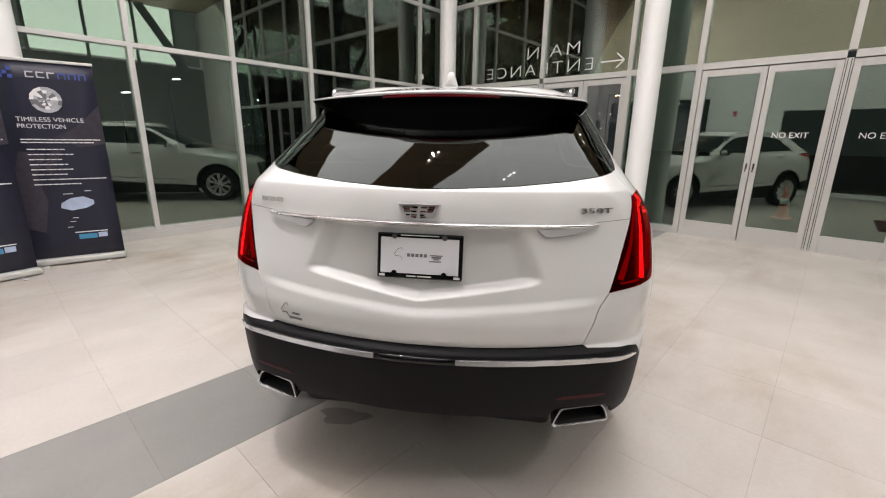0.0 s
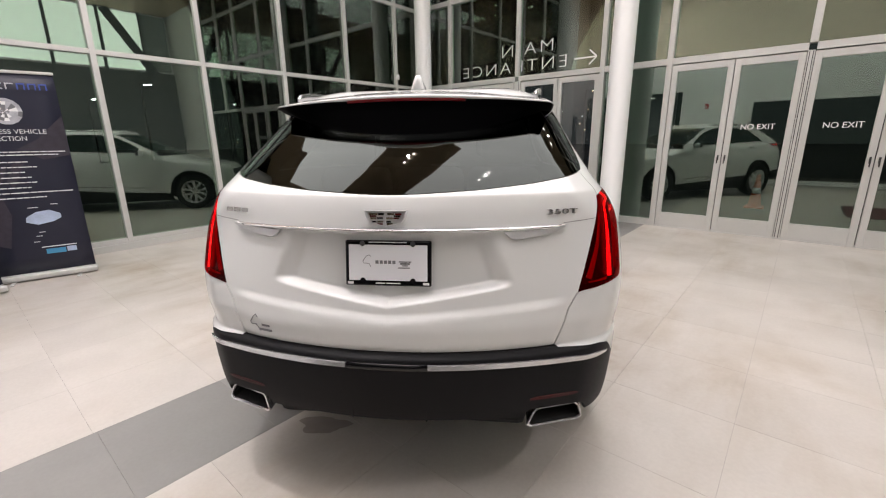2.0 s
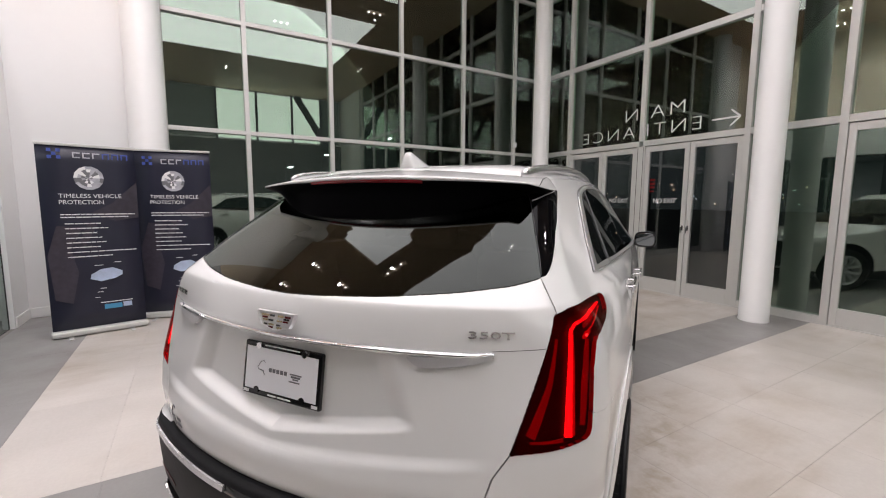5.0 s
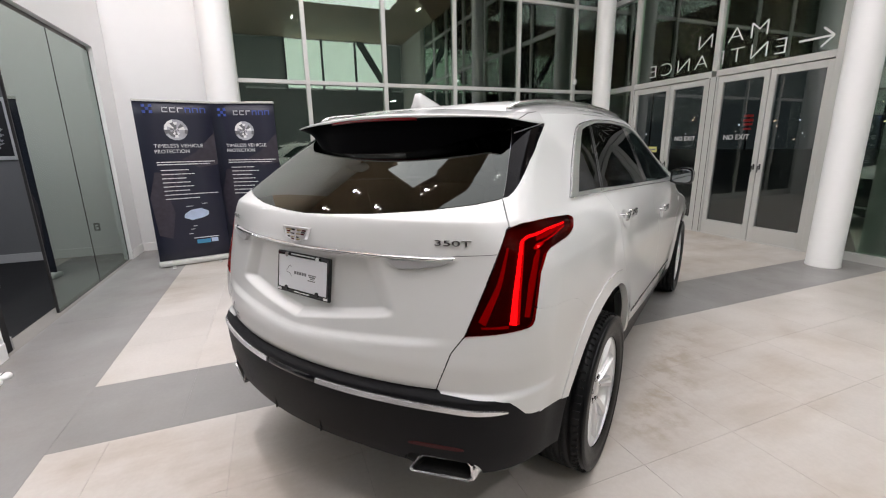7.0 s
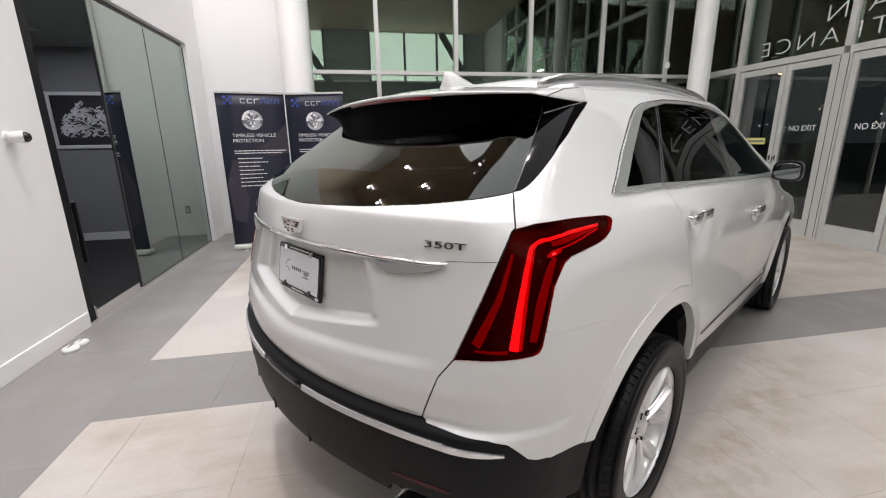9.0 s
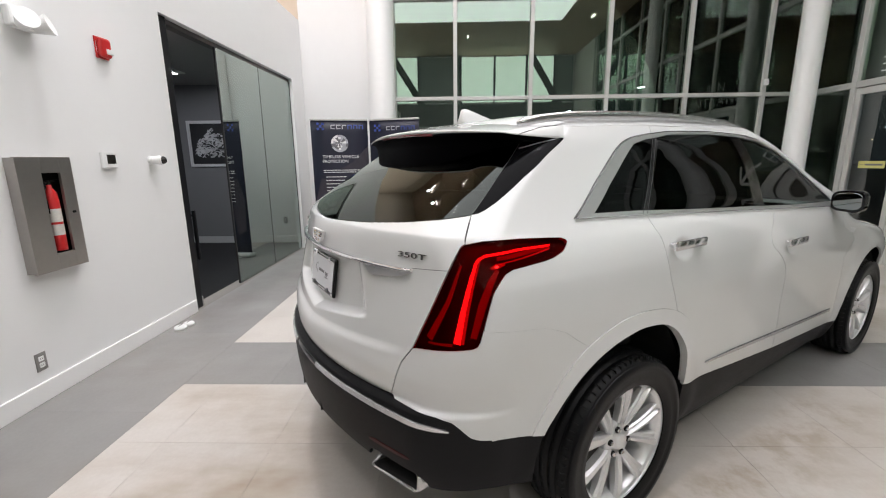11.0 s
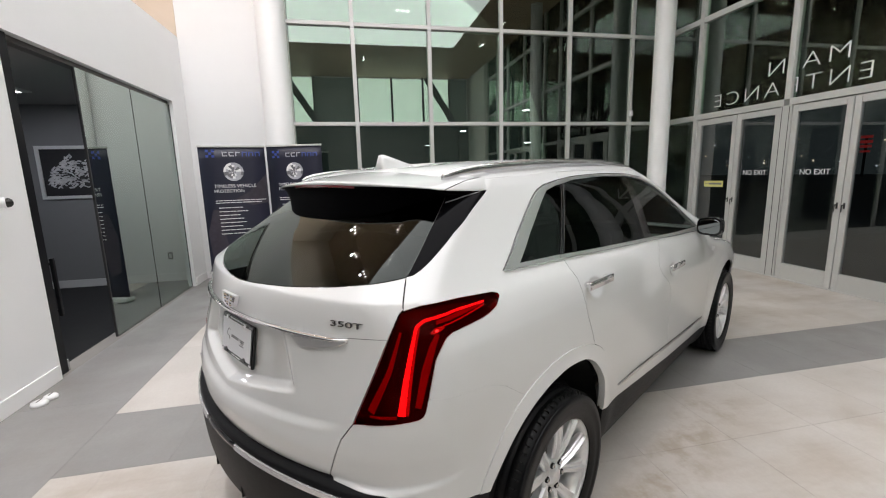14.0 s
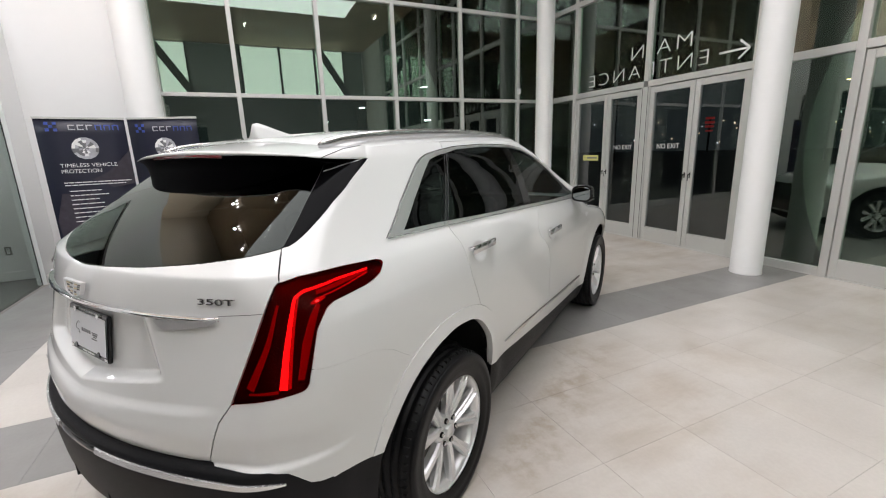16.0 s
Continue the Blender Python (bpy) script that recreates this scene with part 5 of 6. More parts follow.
def bars(name, rects, mat, parent, m, y=-0.0172):
    """Unreadable or withheld print as plain bars (x0, z0, x1, z1)."""
    bm = bmesh.new()
    for x0, z0, x1, z1 in rects:
        add_box(bm, x0, y, z0, x1, y + 0.0006, z1, m)
    return part(name, bm, mat, parent)


for rc in [(-0.045 + 0.0155 * i, 0.080, -0.045 + 0.0155 * i + 0.0115, 0.092) for i in range(5)] + [(0.040, 0.086, 0.086, 0.090), (0.045, 0.078, 0.081, 0.084), (0.052, 0.072, 0.074, 0.076), (0.038, 0.064, 0.080, 0.068)]:
    bars("print", [rc], PRINT_GREY, plate, pm)
tube("print", [pm @ Vector(p) for p in ((-0.062, -0.0172, 0.106), (-0.068, -0.0172, 0.112), (-0.080, -0.0172, 0.106), (-0.092, -0.0172, 0.088), (-0.088, -0.0172, 0.082), (-0.068, -0.0172, 0.080), (-0.062, -0.0172, 0.068))], [0.001] * 7, PRINT_GREY, plate, 6)
for rc in [(-0.070, 0.1560, 0.070, 0.1595), (-0.046, 0.006, -0.012, 0.0105), (-0.006, 0.006, 0.046, 0.0105), (-0.150, 0.004, -0.128, 0.013), (0.128, 0.004, 0.150, 0.013)]:
    bars("print", [rc], PRINT_WHITE, plate, pm, -0.0146)

em = pose(0, -0.006, 1.222, -9)
bm = bmesh.new()
outl = [(-0.074, 0.029), (0.074, 0.029), (0.064, -0.001), (0.056, -0.013), (0.0, -0.027), (-0.056, -0.013), (-0.064, -0.001)]
rings = [[bm.verts.new(em @ Vector((x * kx, y, z * kz + 0.003))) for x, z in outl] for kx, kz, y in ((1, 1, 0.004), (0.97, 0.95, -0.008), (0.91, 0.85, -0.008), (0.90, 0.83, -0.004))]
for p, q_ in zip(rings, rings[1:]):
    for i in range(7):
        bm.faces.new((p[i], p[(i + 1) % 7], q_[(i + 1) % 7], q_[i]))
bm.faces.new(rings[-1])
bmesh.ops.recalc_face_normals(bm, faces=bm.faces)
crest = part("crest_badge", bm, SILVER, car, "chrome crest badge")
for rects, mat in (([(-0.056, 0.0165, -0.026, 0.0225), (0.008, 0.0165, 0.030, 0.0225), (-0.050, 0.0035, -0.030, 0.0085), (0.004, 0.0035, 0.026, 0.0085), (-0.026, -0.0085, -0.006, -0.0035), (0.006, -0.017, 0.026, -0.010)], GOLD),
                   ([(-0.024, 0.0165, -0.004, 0.0225), (0.030, 0.010, 0.052, 0.0155), (-0.028, 0.0035, -0.008, 0.0085), (-0.044, -0.0085, -0.030, -0.0035), (0.004, -0.0085, 0.020, -0.0035)], GLOSS_BLACK),
                   ([(0.034, 0.0165, 0.056, 0.0225), (-0.052, 0.010, -0.030, 0.0155), (0.028, 0.0035, 0.048, 0.0085), (-0.026, -0.017, -0.008, -0.011)], CREST_RED)):
    for rc in rects:
        bars("enamel", [rc], mat, crest, em, -0.0048)


def on_tail(x, z, out=0.001):
    s_ = np.linspace(0, 0.5, 400)
    p = surface(s_, np.full_like(s_, z))
    y = float(np.interp(abs(x), p[:, 0], p[:, 1]))
    slope = float(np.interp(abs(x), p[:, 0], np.gradient(p[:, 1], p[:, 0]))) * (1 if x > 0 else -1)
    return pose(x, y - out, z, -8, 0, math.degrees(math.atan(slope)))


lettering("engine_badge", "350T", 0.0175, on_tail(0.60, 1.226, 0.003) @ Matrix.Translation((-0.058, 0, 0)) @ pose(0, 0, 0, 90), BADGE, car, width=0.116, depth=0.003)
mb = on_tail(-0.60, 1.222, 0.003)
for x0, x1 in ((-0.058, -0.024), (-0.018, 0.018), (0.024, 0.058)):
    bars("model_badge", [(x0, 0.004, x1, 0.020)], BADGE, car, mb, -0.003)
sm = on_tail(-0.49, 0.800, 0.002) @ pose(0, 0, 0, 8)
sticker = bars("dealer_sticker", [(0.002, 0.018, 0.040, 0.027)], PRINT_GREY, car, sm, -0.0012)
bars("print", [(-0.012, 0.000, 0.050, 0.009)], PRINT_GREY, sticker, sm, -0.0012)
tube("print", [sm @ Vector((x, -0.001, z)) for x, z in ((-0.014, 0.050), (-0.022, 0.062), (-0.034, 0.052), (-0.050, 0.030), (-0.046, 0.020), (-0.024, 0.022), (-0.012, 0.006), (-0.004, -0.004))], [0.0016] * 8, PRINT_GREY, sticker, 6)

# ---- office behind the sliding glass ----
off = thing("wall_office", "dark grey walls of the small office", "wall", kind="structure")
box_part("wall_panel", GX - 0.15, -5.1, -0.05, GX + 0.02, WY - 0.17, 2.85, GREY_WALL, off)
box_part("wall_panel", GX + 0.02, -5.1, -0.05, OX1 + 0.3, -5.0, 2.85, GREY_WALL, off)
box_part("wall_panel", OX1 + 0.2, -5.0, -0.05, OX1 + 0.3, WY - 0.17, 2.85, GREY_WALL, off)
oc = box_part("ceiling_office", GX + 0.02, -5.0, 2.80, OX1 + 0.2, WY - 0.162, 2.86, material("office_ceiling_paint", (0.30, 0.29, 0.29), 0.8, var=0.03))
tagged(oc, "grey painted office ceiling", "ceiling", kind="structure")
cp = box_part("floor_office", GX, -5.05, -0.03, OX1 + 0.25, WY - 0.162, 0.001, CARPET)
tagged(cp, "black carpet tiles on the office floor", "floor", kind="structure")
ob_ = box_part("baseboard_office", GX + 0.02, -5.0, 0.001, GX + 0.035, WY - 0.17, 0.12, material("pale_grey_trim", (0.5, 0.5, 0.5), 0.5, var=0.03))
tagged(ob_, "pale grey baseboard in the office", "baseboard", kind="structure")
area_light("office_lamp", -4.2, -3.6, 2.78, 1.2, 0.3, 60, (0.95, 0.97, 1.0))
tube_ = thing("office_light", "lit slim ceiling light in the office", "lamp")
box_part("housing", -4.9, -3.75, 2.782, -3.5, -3.45, 2.799, ALU, tube_, bevel=0.003)
box_part("diffuser", -4.88, -3.64, 2.774, -3.52, -3.56, 2.7815, LAMP_GLOW, tube_)

pic = thing("framed_picture", "black and white engine photograph in a silver frame", "picture")
PIC_DARK = material("dark_photo_print", (0.018, 0.018, 0.02), 0.35, var=0.3, scale=20)
PIC_GREY = material("grey_photo_print", (0.42, 0.42, 0.43), 0.4, var=0.6, scale=60)
PY0, PY1, PZ0, PZ1 = -4.16, -3.20, 1.40, 2.20
for y0, y1, z0, z1 in ((PY0, PY0 + 0.05, PZ0, PZ1), (PY1 - 0.05, PY1, PZ0, PZ1), (PY0 + 0.05, PY1 - 0.05, PZ0, PZ0 + 0.05), (PY0 + 0.05, PY1 - 0.05, PZ1 - 0.05, PZ1)):
    box_part("frame_side", GX + 0.022, y0, z0, GX + 0.05, y1, z1, material("silver_frame", (0.62, 0.62, 0.62), 0.4, 0.3), pic, bevel=0.003)
box_part("photograph", GX + 0.022, PY0 + 0.05, PZ0 + 0.05, GX + 0.030, PY1 - 0.05, PZ1 - 0.05, PIC_DARK, pic)
rnd = random.Random(4)
bm = bmesh.new()
for k in range(230):
    t = rnd.random()
    y = PY0 + 0.14 + t * 0.66
    z = 1.54 + 0.42 * math.sin(0.3 + t * 2.5) * rnd.random() + rnd.random() * 0.14
    m = Matrix.Translation((GX + 0.031 + k * 0.00003, y, z)) @ pose(0, 0, 0, rnd.uniform(-50, 50))
    add_box(bm, -0.0004, -rnd.uniform(0.006, 0.06), -rnd.uniform(0.003, 0.016), 0.0004, rnd.uniform(0.006, 0.06), rnd.uniform(0.003, 0.016), m, )
part("printed_shape", bm, PIC_GREY, pic)

# sliding door and fixed glass
GLASS2 = glass_material("office_glass", (0.66, 0.78, 0.72), 6.2, tone=(0.82, 0.92, 0.86))
sd = thing("door_9", "black edged sliding glass office door standing open", "door", kind="structure")
box_part("jamb", OX1 - 0.14, WY - 0.15, 0, OX1 - 0.002, WY - 0.03, OZ - 0.004, BLACK, sd, bevel=0.003)
box_part("head_track", OX0 + 0.01, WY - 0.15, OZ - 0.05, OX1 - 0.142, WY - 0.06, OZ - 0.003, material("dark_bronze_track", (0.10, 0.09, 0.085), 0.4, 0.6), sd, bevel=0.002)
box_part("floor_guide", OX1 - 0.165, WY - 0.12, 0.0, OX1 - 0.143, WY - 0.03, 0.11, SATIN, sd, bevel=0.004)
bm = bmesh.new()
add_box(bm, OX1 - 0.285, WY - 0.10, 0.47, OX1 - 0.255, WY - 0.07, 0.99, bevel=0.006, seg=2)
for z in (0.52, 0.94):
    add_box(bm, OX1 - 0.28, WY - 0.125, z - 0.01, OX1 - 0.26, WY - 0.09, z + 0.01)
part("pull_handle", bm, BLACK, sd, "black pull handle")
fg = thing("window_3", "fixed clear glass office partition in two sheets", "window", kind="structure")
for a, b in ((-3.235, -4.283), (-4.287, OX0 + 0.012)):
    p = box_part("pane", b, WY - 0.062, 0.006, a, WY - 0.05, OZ - 0.052, GLASS2, fg)
    p.visible_shadow = False
for x, w in ((-3.227, 0.008), (-4.285, 0.0018), (OX0 + 0.006, 0.006)):
    box_part("edge_strip", x - w, WY - 0.066, 0.004, x + w, WY - 0.046, OZ - 0.052, ALU_DARK, fg)
box_part("foot_channel", OX0 + 0.01, WY - 0.066, 0.0, -3.235, WY - 0.046, 0.006, ALU_DARK, fg)

# ---- roll-up banners ----
NAVY = material("dark_navy_banner_print", (0.012, 0.013, 0.030), 0.45, var=0.25, scale=3)
PRINT_PURPLE = material("faded_purple_print", (0.034, 0.028, 0.042), 0.5, var=0.7, scale=9)
PRINT_BLUE = material("blue_logo_print", (0.04, 0.075, 0.33), 0.5)
PRINT_SILVER = material("silver_logo_print", (0.42, 0.42, 0.46), 0.5, var=0.5, scale=120)
PRINT_SKY = material("pale_blue_print", (0.42, 0.50, 0.66), 0.5, var=0.3, scale=40)
PRINT_CYAN = material("cyan_logo_print", (0.06, 0.28, 0.50), 0.5)


def flat_shape(bm, pts, y=0.0):
    bm.faces.new([bm.verts.new((x, y, z)) for x, z in pts])


def banner(x0, y0, x1, y1, height):
    """Roll-up banner; local x along its width as read from the front, front towards local -y."""
    w = math.hypot(x1 - x0, y1 - y0)
    ang = math.degrees(math.atan2(y1 - y0, x1 - x0))
    b = thing("rollup_banner", "dark navy roll-up banner with white advertising print on a metal foot", "banner", pose(x0, y0, 0, 0, 0, ang), "promotional banners")
    bm = bmesh.new()
    n = 12
    rows = []
    for i in range(n + 1):
        z = 0.075 + (height - 0.075) * i / n
        bow = 0.012 * math.sin(math.pi * i / n)
        rows.append([bm.verts.new((0.012 + (w - 0.024) * j / 4, -bow * math.sin(math.pi * j / 4) + 0.0, z)) for j in range(5)])
    for a, c in zip(rows, rows[1:]):
        for j in range(4):
            bm.faces.new((a[j], a[j + 1], c[j + 1], c[j]))
    sheet = part("sheet", bm, NAVY, b, "navy printed vinyl sheet", smooth=True)
    so = sheet.modifiers.new("thickness", "SOLIDIFY")
    so.thickness = 0.002
    bm = bmesh.new()
    add_box(bm, 0, -0.085, 0.012, w, 0.085, 0.072, bevel=0.018, seg=3)
    part("foot", bm, ALU, b, "silver aluminium foot")
    for x in (0.16, w - 0.16):
        box_part("stabiliser", x - 0.02, -0.19, 0.0, x + 0.02, 0.12, 0.012, ALU, b, bevel=0.004)
    bm = bmesh.new()
    add_box(bm, 0.006, -0.012, height - 0.004, w - 0.006, 0.012, height + 0.024, bevel=0.005, seg=2)
    part("top_rail", bm, ALU, b)
    tube("pole", [(w / 2, 0.03, 0.05), (w / 2, 0.03, height)], [0.008, 0.008], ALU, b)
    k = w / 0.85

    def X(v):
        return v * k

    def printed(name, mat, polys, y=-0.0165):
        bm = bmesh.new()
        for pts in polys:
            flat_shape(bm, [(X(px), pz) for px, pz in pts], y)
        return part(name, bm, mat, b)

    def rect(xa, za, xb, zb):
        return [(xa, za), (xb, za), (xb, zb), (xa, zb)]

    printed("backdrop_print", PRINT_PURPLE, [[(0.06, 0.42), (0.20, 0.36), (0.27, 0.70), (0.22, 0.95), (0.33, 1.20), (0.12, 1.22), (0.03, 0.90)], [(0.42, 1.36), (0.60, 1.46), (0.835, 1.70), (0.835, 1.30), (0.62, 1.26)], [(0.34, 0.98), (0.46, 1.22), (0.38, 1.24), (0.30, 1.05)]], -0.0140)
    chk = []
    for i in range(4):
        for j in range(3):
            if (i + j) % 2 == 0 and not (i == 3 and j == 1):
                chk.append(rect(0.10 + 0.036 * i, 1.93 + 0.036 * j, 0.134 + 0.036 * i, 1.963 + 0.036 * j))
    printed("logo_mark", PRINT_BLUE, chk)
    for i in range(6):
        xa = 0.30 + 0.082 * i
        q = [rect(xa, 1.945, xa + 0.012, 2.005), rect(xa + 0.012, 1.993, xa + 0.062, 2.005), rect(xa + 0.012, 1.945, xa + 0.062, 1.957)] if i in (0, 1) else [rect(xa, 1.945, xa + 0.012, 2.005), rect(xa + 0.012, 1.993, xa + 0.062, 2.005)] + ([rect(xa + 0.05, 1.945, xa + 0.062, 1.993)] if i > 2 else [])
        printed("logo_bar", PRINT_SILVER if i < 3 else PRINT_BLUE, q)
    rr = random.Random(7)
    cells_d, cells_l, cells_m = [], [], []
    for ring in range(4):
        for s_ in range(14):
            a0, a1 = 2 * math.pi * s_ / 14, 2 * math.pi * (s_ + 1) / 14
            r0, r1 = 0.128 * ring / 4, 0.128 * (ring + 1) / 4
            q = [(0.42 + r * math.cos(a), 1.735 + r * math.sin(a)) for r, a in ((r0, a0), (r1, a0), (r1, a1), (r0, a1))]
            if ring == 0:
                q = q[1:]
            rr.choice((cells_d, cells_l, cells_m, cells_m)).append(q)
    printed("gem_facet", PRINT_SILVER, cells_m)
    printed("gem_facet", PRINT_WHITE, cells_l)
    printed("gem_facet", PRINT_GREY, cells_d)
    for word, z in (("TIMELESS VEHICLE", 1.520), ("PROTECTION", 1.452)):
        lettering("headline", word, 0.043, Matrix.Translation((X(0.16), -0.0165, z)) @ pose(0, 0, 0, 90), PRINT_WHITE, b, width=X(0.53 if word[0] == "T" else 0.37), depth=0.0003)
    lines = [(0.16, 0.80, 1.335), (0.16, 0.74, 1.305)] + [(0.19, 0.19 + l, 1.235 - 0.052 * i) for i, l in enumerate((0.30, 0.36, 0.26, 0.30, 0.34, 0.28, 0.60, 0.38))]
    tx = []
    for xa, xb, z in lines:
        x = xa
        while x < xb:
            l = min(rr.uniform(0.03, 0.075), xb - x)
            tx.append(rect(x, z, x + l, z + 0.0105))
            x += l + 0.006
    printed("small_print", PRINT_WHITE, tx)["kind"] = "stuff"
    printed("car_sketch", PRINT_SKY, [[(0.36, 0.62), (0.45, 0.585), (0.58, 0.61), (0.645, 0.645), (0.645, 0.69), (0.56, 0.735), (0.45, 0.72), (0.37, 0.67)]])
    printed("callout", PRINT_WHITE, [rect(0.40, 0.765, 0.48, 0.772), rect(0.58, 0.79, 0.64, 0.797), rect(0.44, 0.50, 0.49, 0.507), rect(0.41, 0.46, 0.46, 0.467), rect(0.38, 0.40, 0.43, 0.407), rect(0.43, 0.335, 0.72, 0.345)])["kind"] = "stuff"
    printed("partner_logo", PRINT_CYAN, [rect(0.46, 0.262, 0.62, 0.315)])
    printed("partner_logo", PRINT_SKY, [rect(0.63, 0.268, 0.71, 0.322)])
    return b


banner(-4.68, -1.555, -4.85, -0.715, 2.07)
banner(-5.20, -0.775, -5.01, 0.055, 2.10)

# ---- fittings on the white wall ----
STEEL = material("brushed_stainless_steel", (0.40, 0.38, 0.36), 0.34, 0.9, var=0.10, scale=14, rvar=0.06)
RED = material("red_enamel_paint", (0.50, 0.018, 0.018), 0.3, var=0.05, scale=10)
LABEL = material("printed_paper_label", (0.62, 0.60, 0.56), 0.6, var=0.25, scale=90)
WHITE_PLASTIC = material("white_plastic", (0.78, 0.78, 0.77), 0.4, var=0.02)
DARK_SCREEN = material("dark_screen", (0.02, 0.018, 0.015), 0.15)

cab = thing("extinguisher_cabinet", "brushed steel fire extinguisher cabinet set in the white wall", "cabinet")
CX0, CX1, CZ0, CZ1, CD = -1.028, -0.663, 0.808, 1.515, 0.075
wx0, wx1, wz0, wz1 = -0.940, -0.813, 0.912, 1.418
for x0, x1, z0, z1 in ((CX0, wx0, CZ0, CZ1), (wx1, CX1, CZ0, CZ1), (wx0, wx1, CZ0, wz0), (wx0, wx1, wz1, CZ1)):
    box_part("door_panel", x0, WY + 0.055, z0, x1, WY + CD, z1, STEEL, cab, bevel=0.0015)
for x0, x1, z0, z1 in ((CX0 + 0.006, CX0 + 0.016, CZ0 + 0.004, CZ1 - 0.004), (CX1 - 0.016, CX1 - 0.006, CZ0 + 0.004, CZ1 - 0.004)):
    box_part("side_panel", x0, WY + 0.001, z0, x1, WY + 0.055, z1, STEEL, cab)
for z0, z1 in ((CZ0 + 0.004, CZ0 + 0.014), (CZ1 - 0.014, CZ1 - 0.004)):
    box_part("end_panel", CX0 + 0.016, WY + 0.001, z0, CX1 - 0.016, WY + 0.055, z1, STEEL, cab)
box_part("back_panel", CX0 + 0.016, WY + 0.001, CZ0 + 0.014, CX1 - 0.016, WY + 0.004, CZ1 - 0.014, BLACK, cab)
box_part("latch", CX0 + 0.030, WY + CD, 1.155, CX0 + 0.055, WY + CD + 0.006, 1.17, BLACK, cab, bevel=0.002)

ext = thing("fire_extinguisher", "red fire extinguisher with paper labels inside the cabinet", "extinguisher", pose(-0.885, WY + 0.034, CZ0 + 0.115))
bm = bmesh.new()
r = 0.036
lathe(bm, [(0.0, 0), (r, 0.0), (r + 0.001, 0.01), (r + 0.001, 0.33), (r * 0.85, 0.375), (r * 0.4, 0.40), (r * 0.35, 0.42), (0.0, 0.42)], pose(0, 0, 0), 32)
part("cylinder", bm, RED, ext, smooth=True)
for z0, z1 in ((0.10, 0.17), (0.185, 0.27)):
    bm = bmesh.new()
    lathe(bm, [(r + 0.0018, z0), (r + 0.0018, z1)], pose(0, 0, 0), 32)
    part("paper_label", bm, LABEL, ext, smooth=True)
bm = bmesh.new()
add_box(bm, -0.012, -0.010, 0.42, 0.012, 0.010, 0.45, bevel=0.003)
add_box(bm, -0.045, -0.007, 0.455, 0.03, 0.007, 0.464, pose(0, 0, 0, 0, -8), 0.002)
add_box(bm, -0.045, -0.007, 0.438, 0.01, 0.007, 0.446, bevel=0.002)
part("valve_handle", bm, BLACK, ext)
tube("hose", [(0.012, 0.0, 0.435), (0.032, 0.004, 0.43), (0.042, 0.006, 0.38), (0.040, 0.008, 0.30), (0.038, 0.008, 0.24)], [0.006] * 5, BLACK, ext, 8)

alarm = thing("fire_alarm_strobe", "red wall-mounted fire alarm with a clear strobe", "alarm", pose(-1.537, WY, 2.305))
bm = bmesh.new()
add_box(bm, -0.058, 0, -0.075, 0.058, 0.012, 0.075, bevel=0.003)
add_box(bm, -0.052, 0.010, -0.068, 0.052, 0.050, 0.068, bevel=0.022, seg=4)
part("housing", bm, RED, alarm)
box_part("strobe", -0.046, 0.042, -0.044, 0.010, 0.064, -0.008, WHITE_PLASTIC, alarm, bevel=0.006, seg=2)
bars("lettering_bar", [(0.052, -0.04, 0.056, 0.04)], PRINT_WHITE, alarm, Matrix.Identity(4), 0.0125)

th = thing("thermostat", "white square wall thermostat with a dark screen", "thermostat", pose(-1.423, WY, 1.497))
box_part("body", -0.068, 0, -0.058, 0.068, 0.026, 0.058, WHITE_PLASTIC, th, bevel=0.006, seg=2)
box_part("screen", -0.050, 0.0262, -0.028, 0.030, 0.0275, 0.040, DARK_SCREEN, th)


def wall_camera(x, z, size, turn):
    c = thing("security_camera", "white wall-mounted security camera with a dark dome", "camera", pose(x, WY, z))
    bm = bmesh.new()
    add_cyl(bm, size * 0.75, size * 0.75, 0.02, pose(0, 0.01, 0, 90), 24)
    add_cyl(bm, size * 0.8, size * 0.62, size * 1.5, pose(-size * 0.1, size * 0.75 + 0.015, 0, 90, 0, turn) , 24)
    part("body", bm, WHITE_PLASTIC, c, smooth=False)
    bm = bmesh.new()
    bmesh.ops.create_uvsphere(bm, u_segments=20, v_segments=12, radius=size * 0.66, matrix=pose(-size * 0.9 * math.sin(math.radians(turn)) - size * 0.1, size * 1.5 + 0.012, 0))
    part("dome", bm, DARK_SCREEN, c, smooth=True)


wall_camera(-1.885, 1.497, 0.052, 20)
em_ = thing("emergency_light", "white twin-head emergency spotlight high on the wall", "lamp", pose(-0.93, WY, 2.32))
box_part("base", -0.09, 0, -0.06, 0.09, 0.05, 0.06, WHITE_PLASTIC, em_, bevel=0.012, seg=2)
for x, ang in ((-0.05, 25), (0.06, -25)):
    bm = bmesh.new()
    add_cyl(bm, 0.03, 0.062, 0.09, pose(x, 0.10, -0.03, -70, 0, ang), 24)
    part("lamp_head", bm, WHITE_PLASTIC, em_)


def outlet(x, y, z, turn, mat):
    o = thing("wall_socket", "grey double wall socket on the white wall", "socket", pose(x, y, z, 0, 0, turn))
    box_part("plate", -0.036, 0, -0.058, 0.036, 0.006, 0.058, mat, o, bevel=0.002)
    for dz in (-0.021, 0.021):
        box_part("receptacle", -0.017, 0.006, dz - 0.015, 0.017, 0.0085, dz + 0.015, WHITE_PLASTIC, o, bevel=0.003)
        for dx in (-0.006, 0.006):
            box_part("slot", dx - 0.0012, 0.0085, dz - 0.005, dx + 0.0012, 0.009, dz + 0.005, BLACK, o)


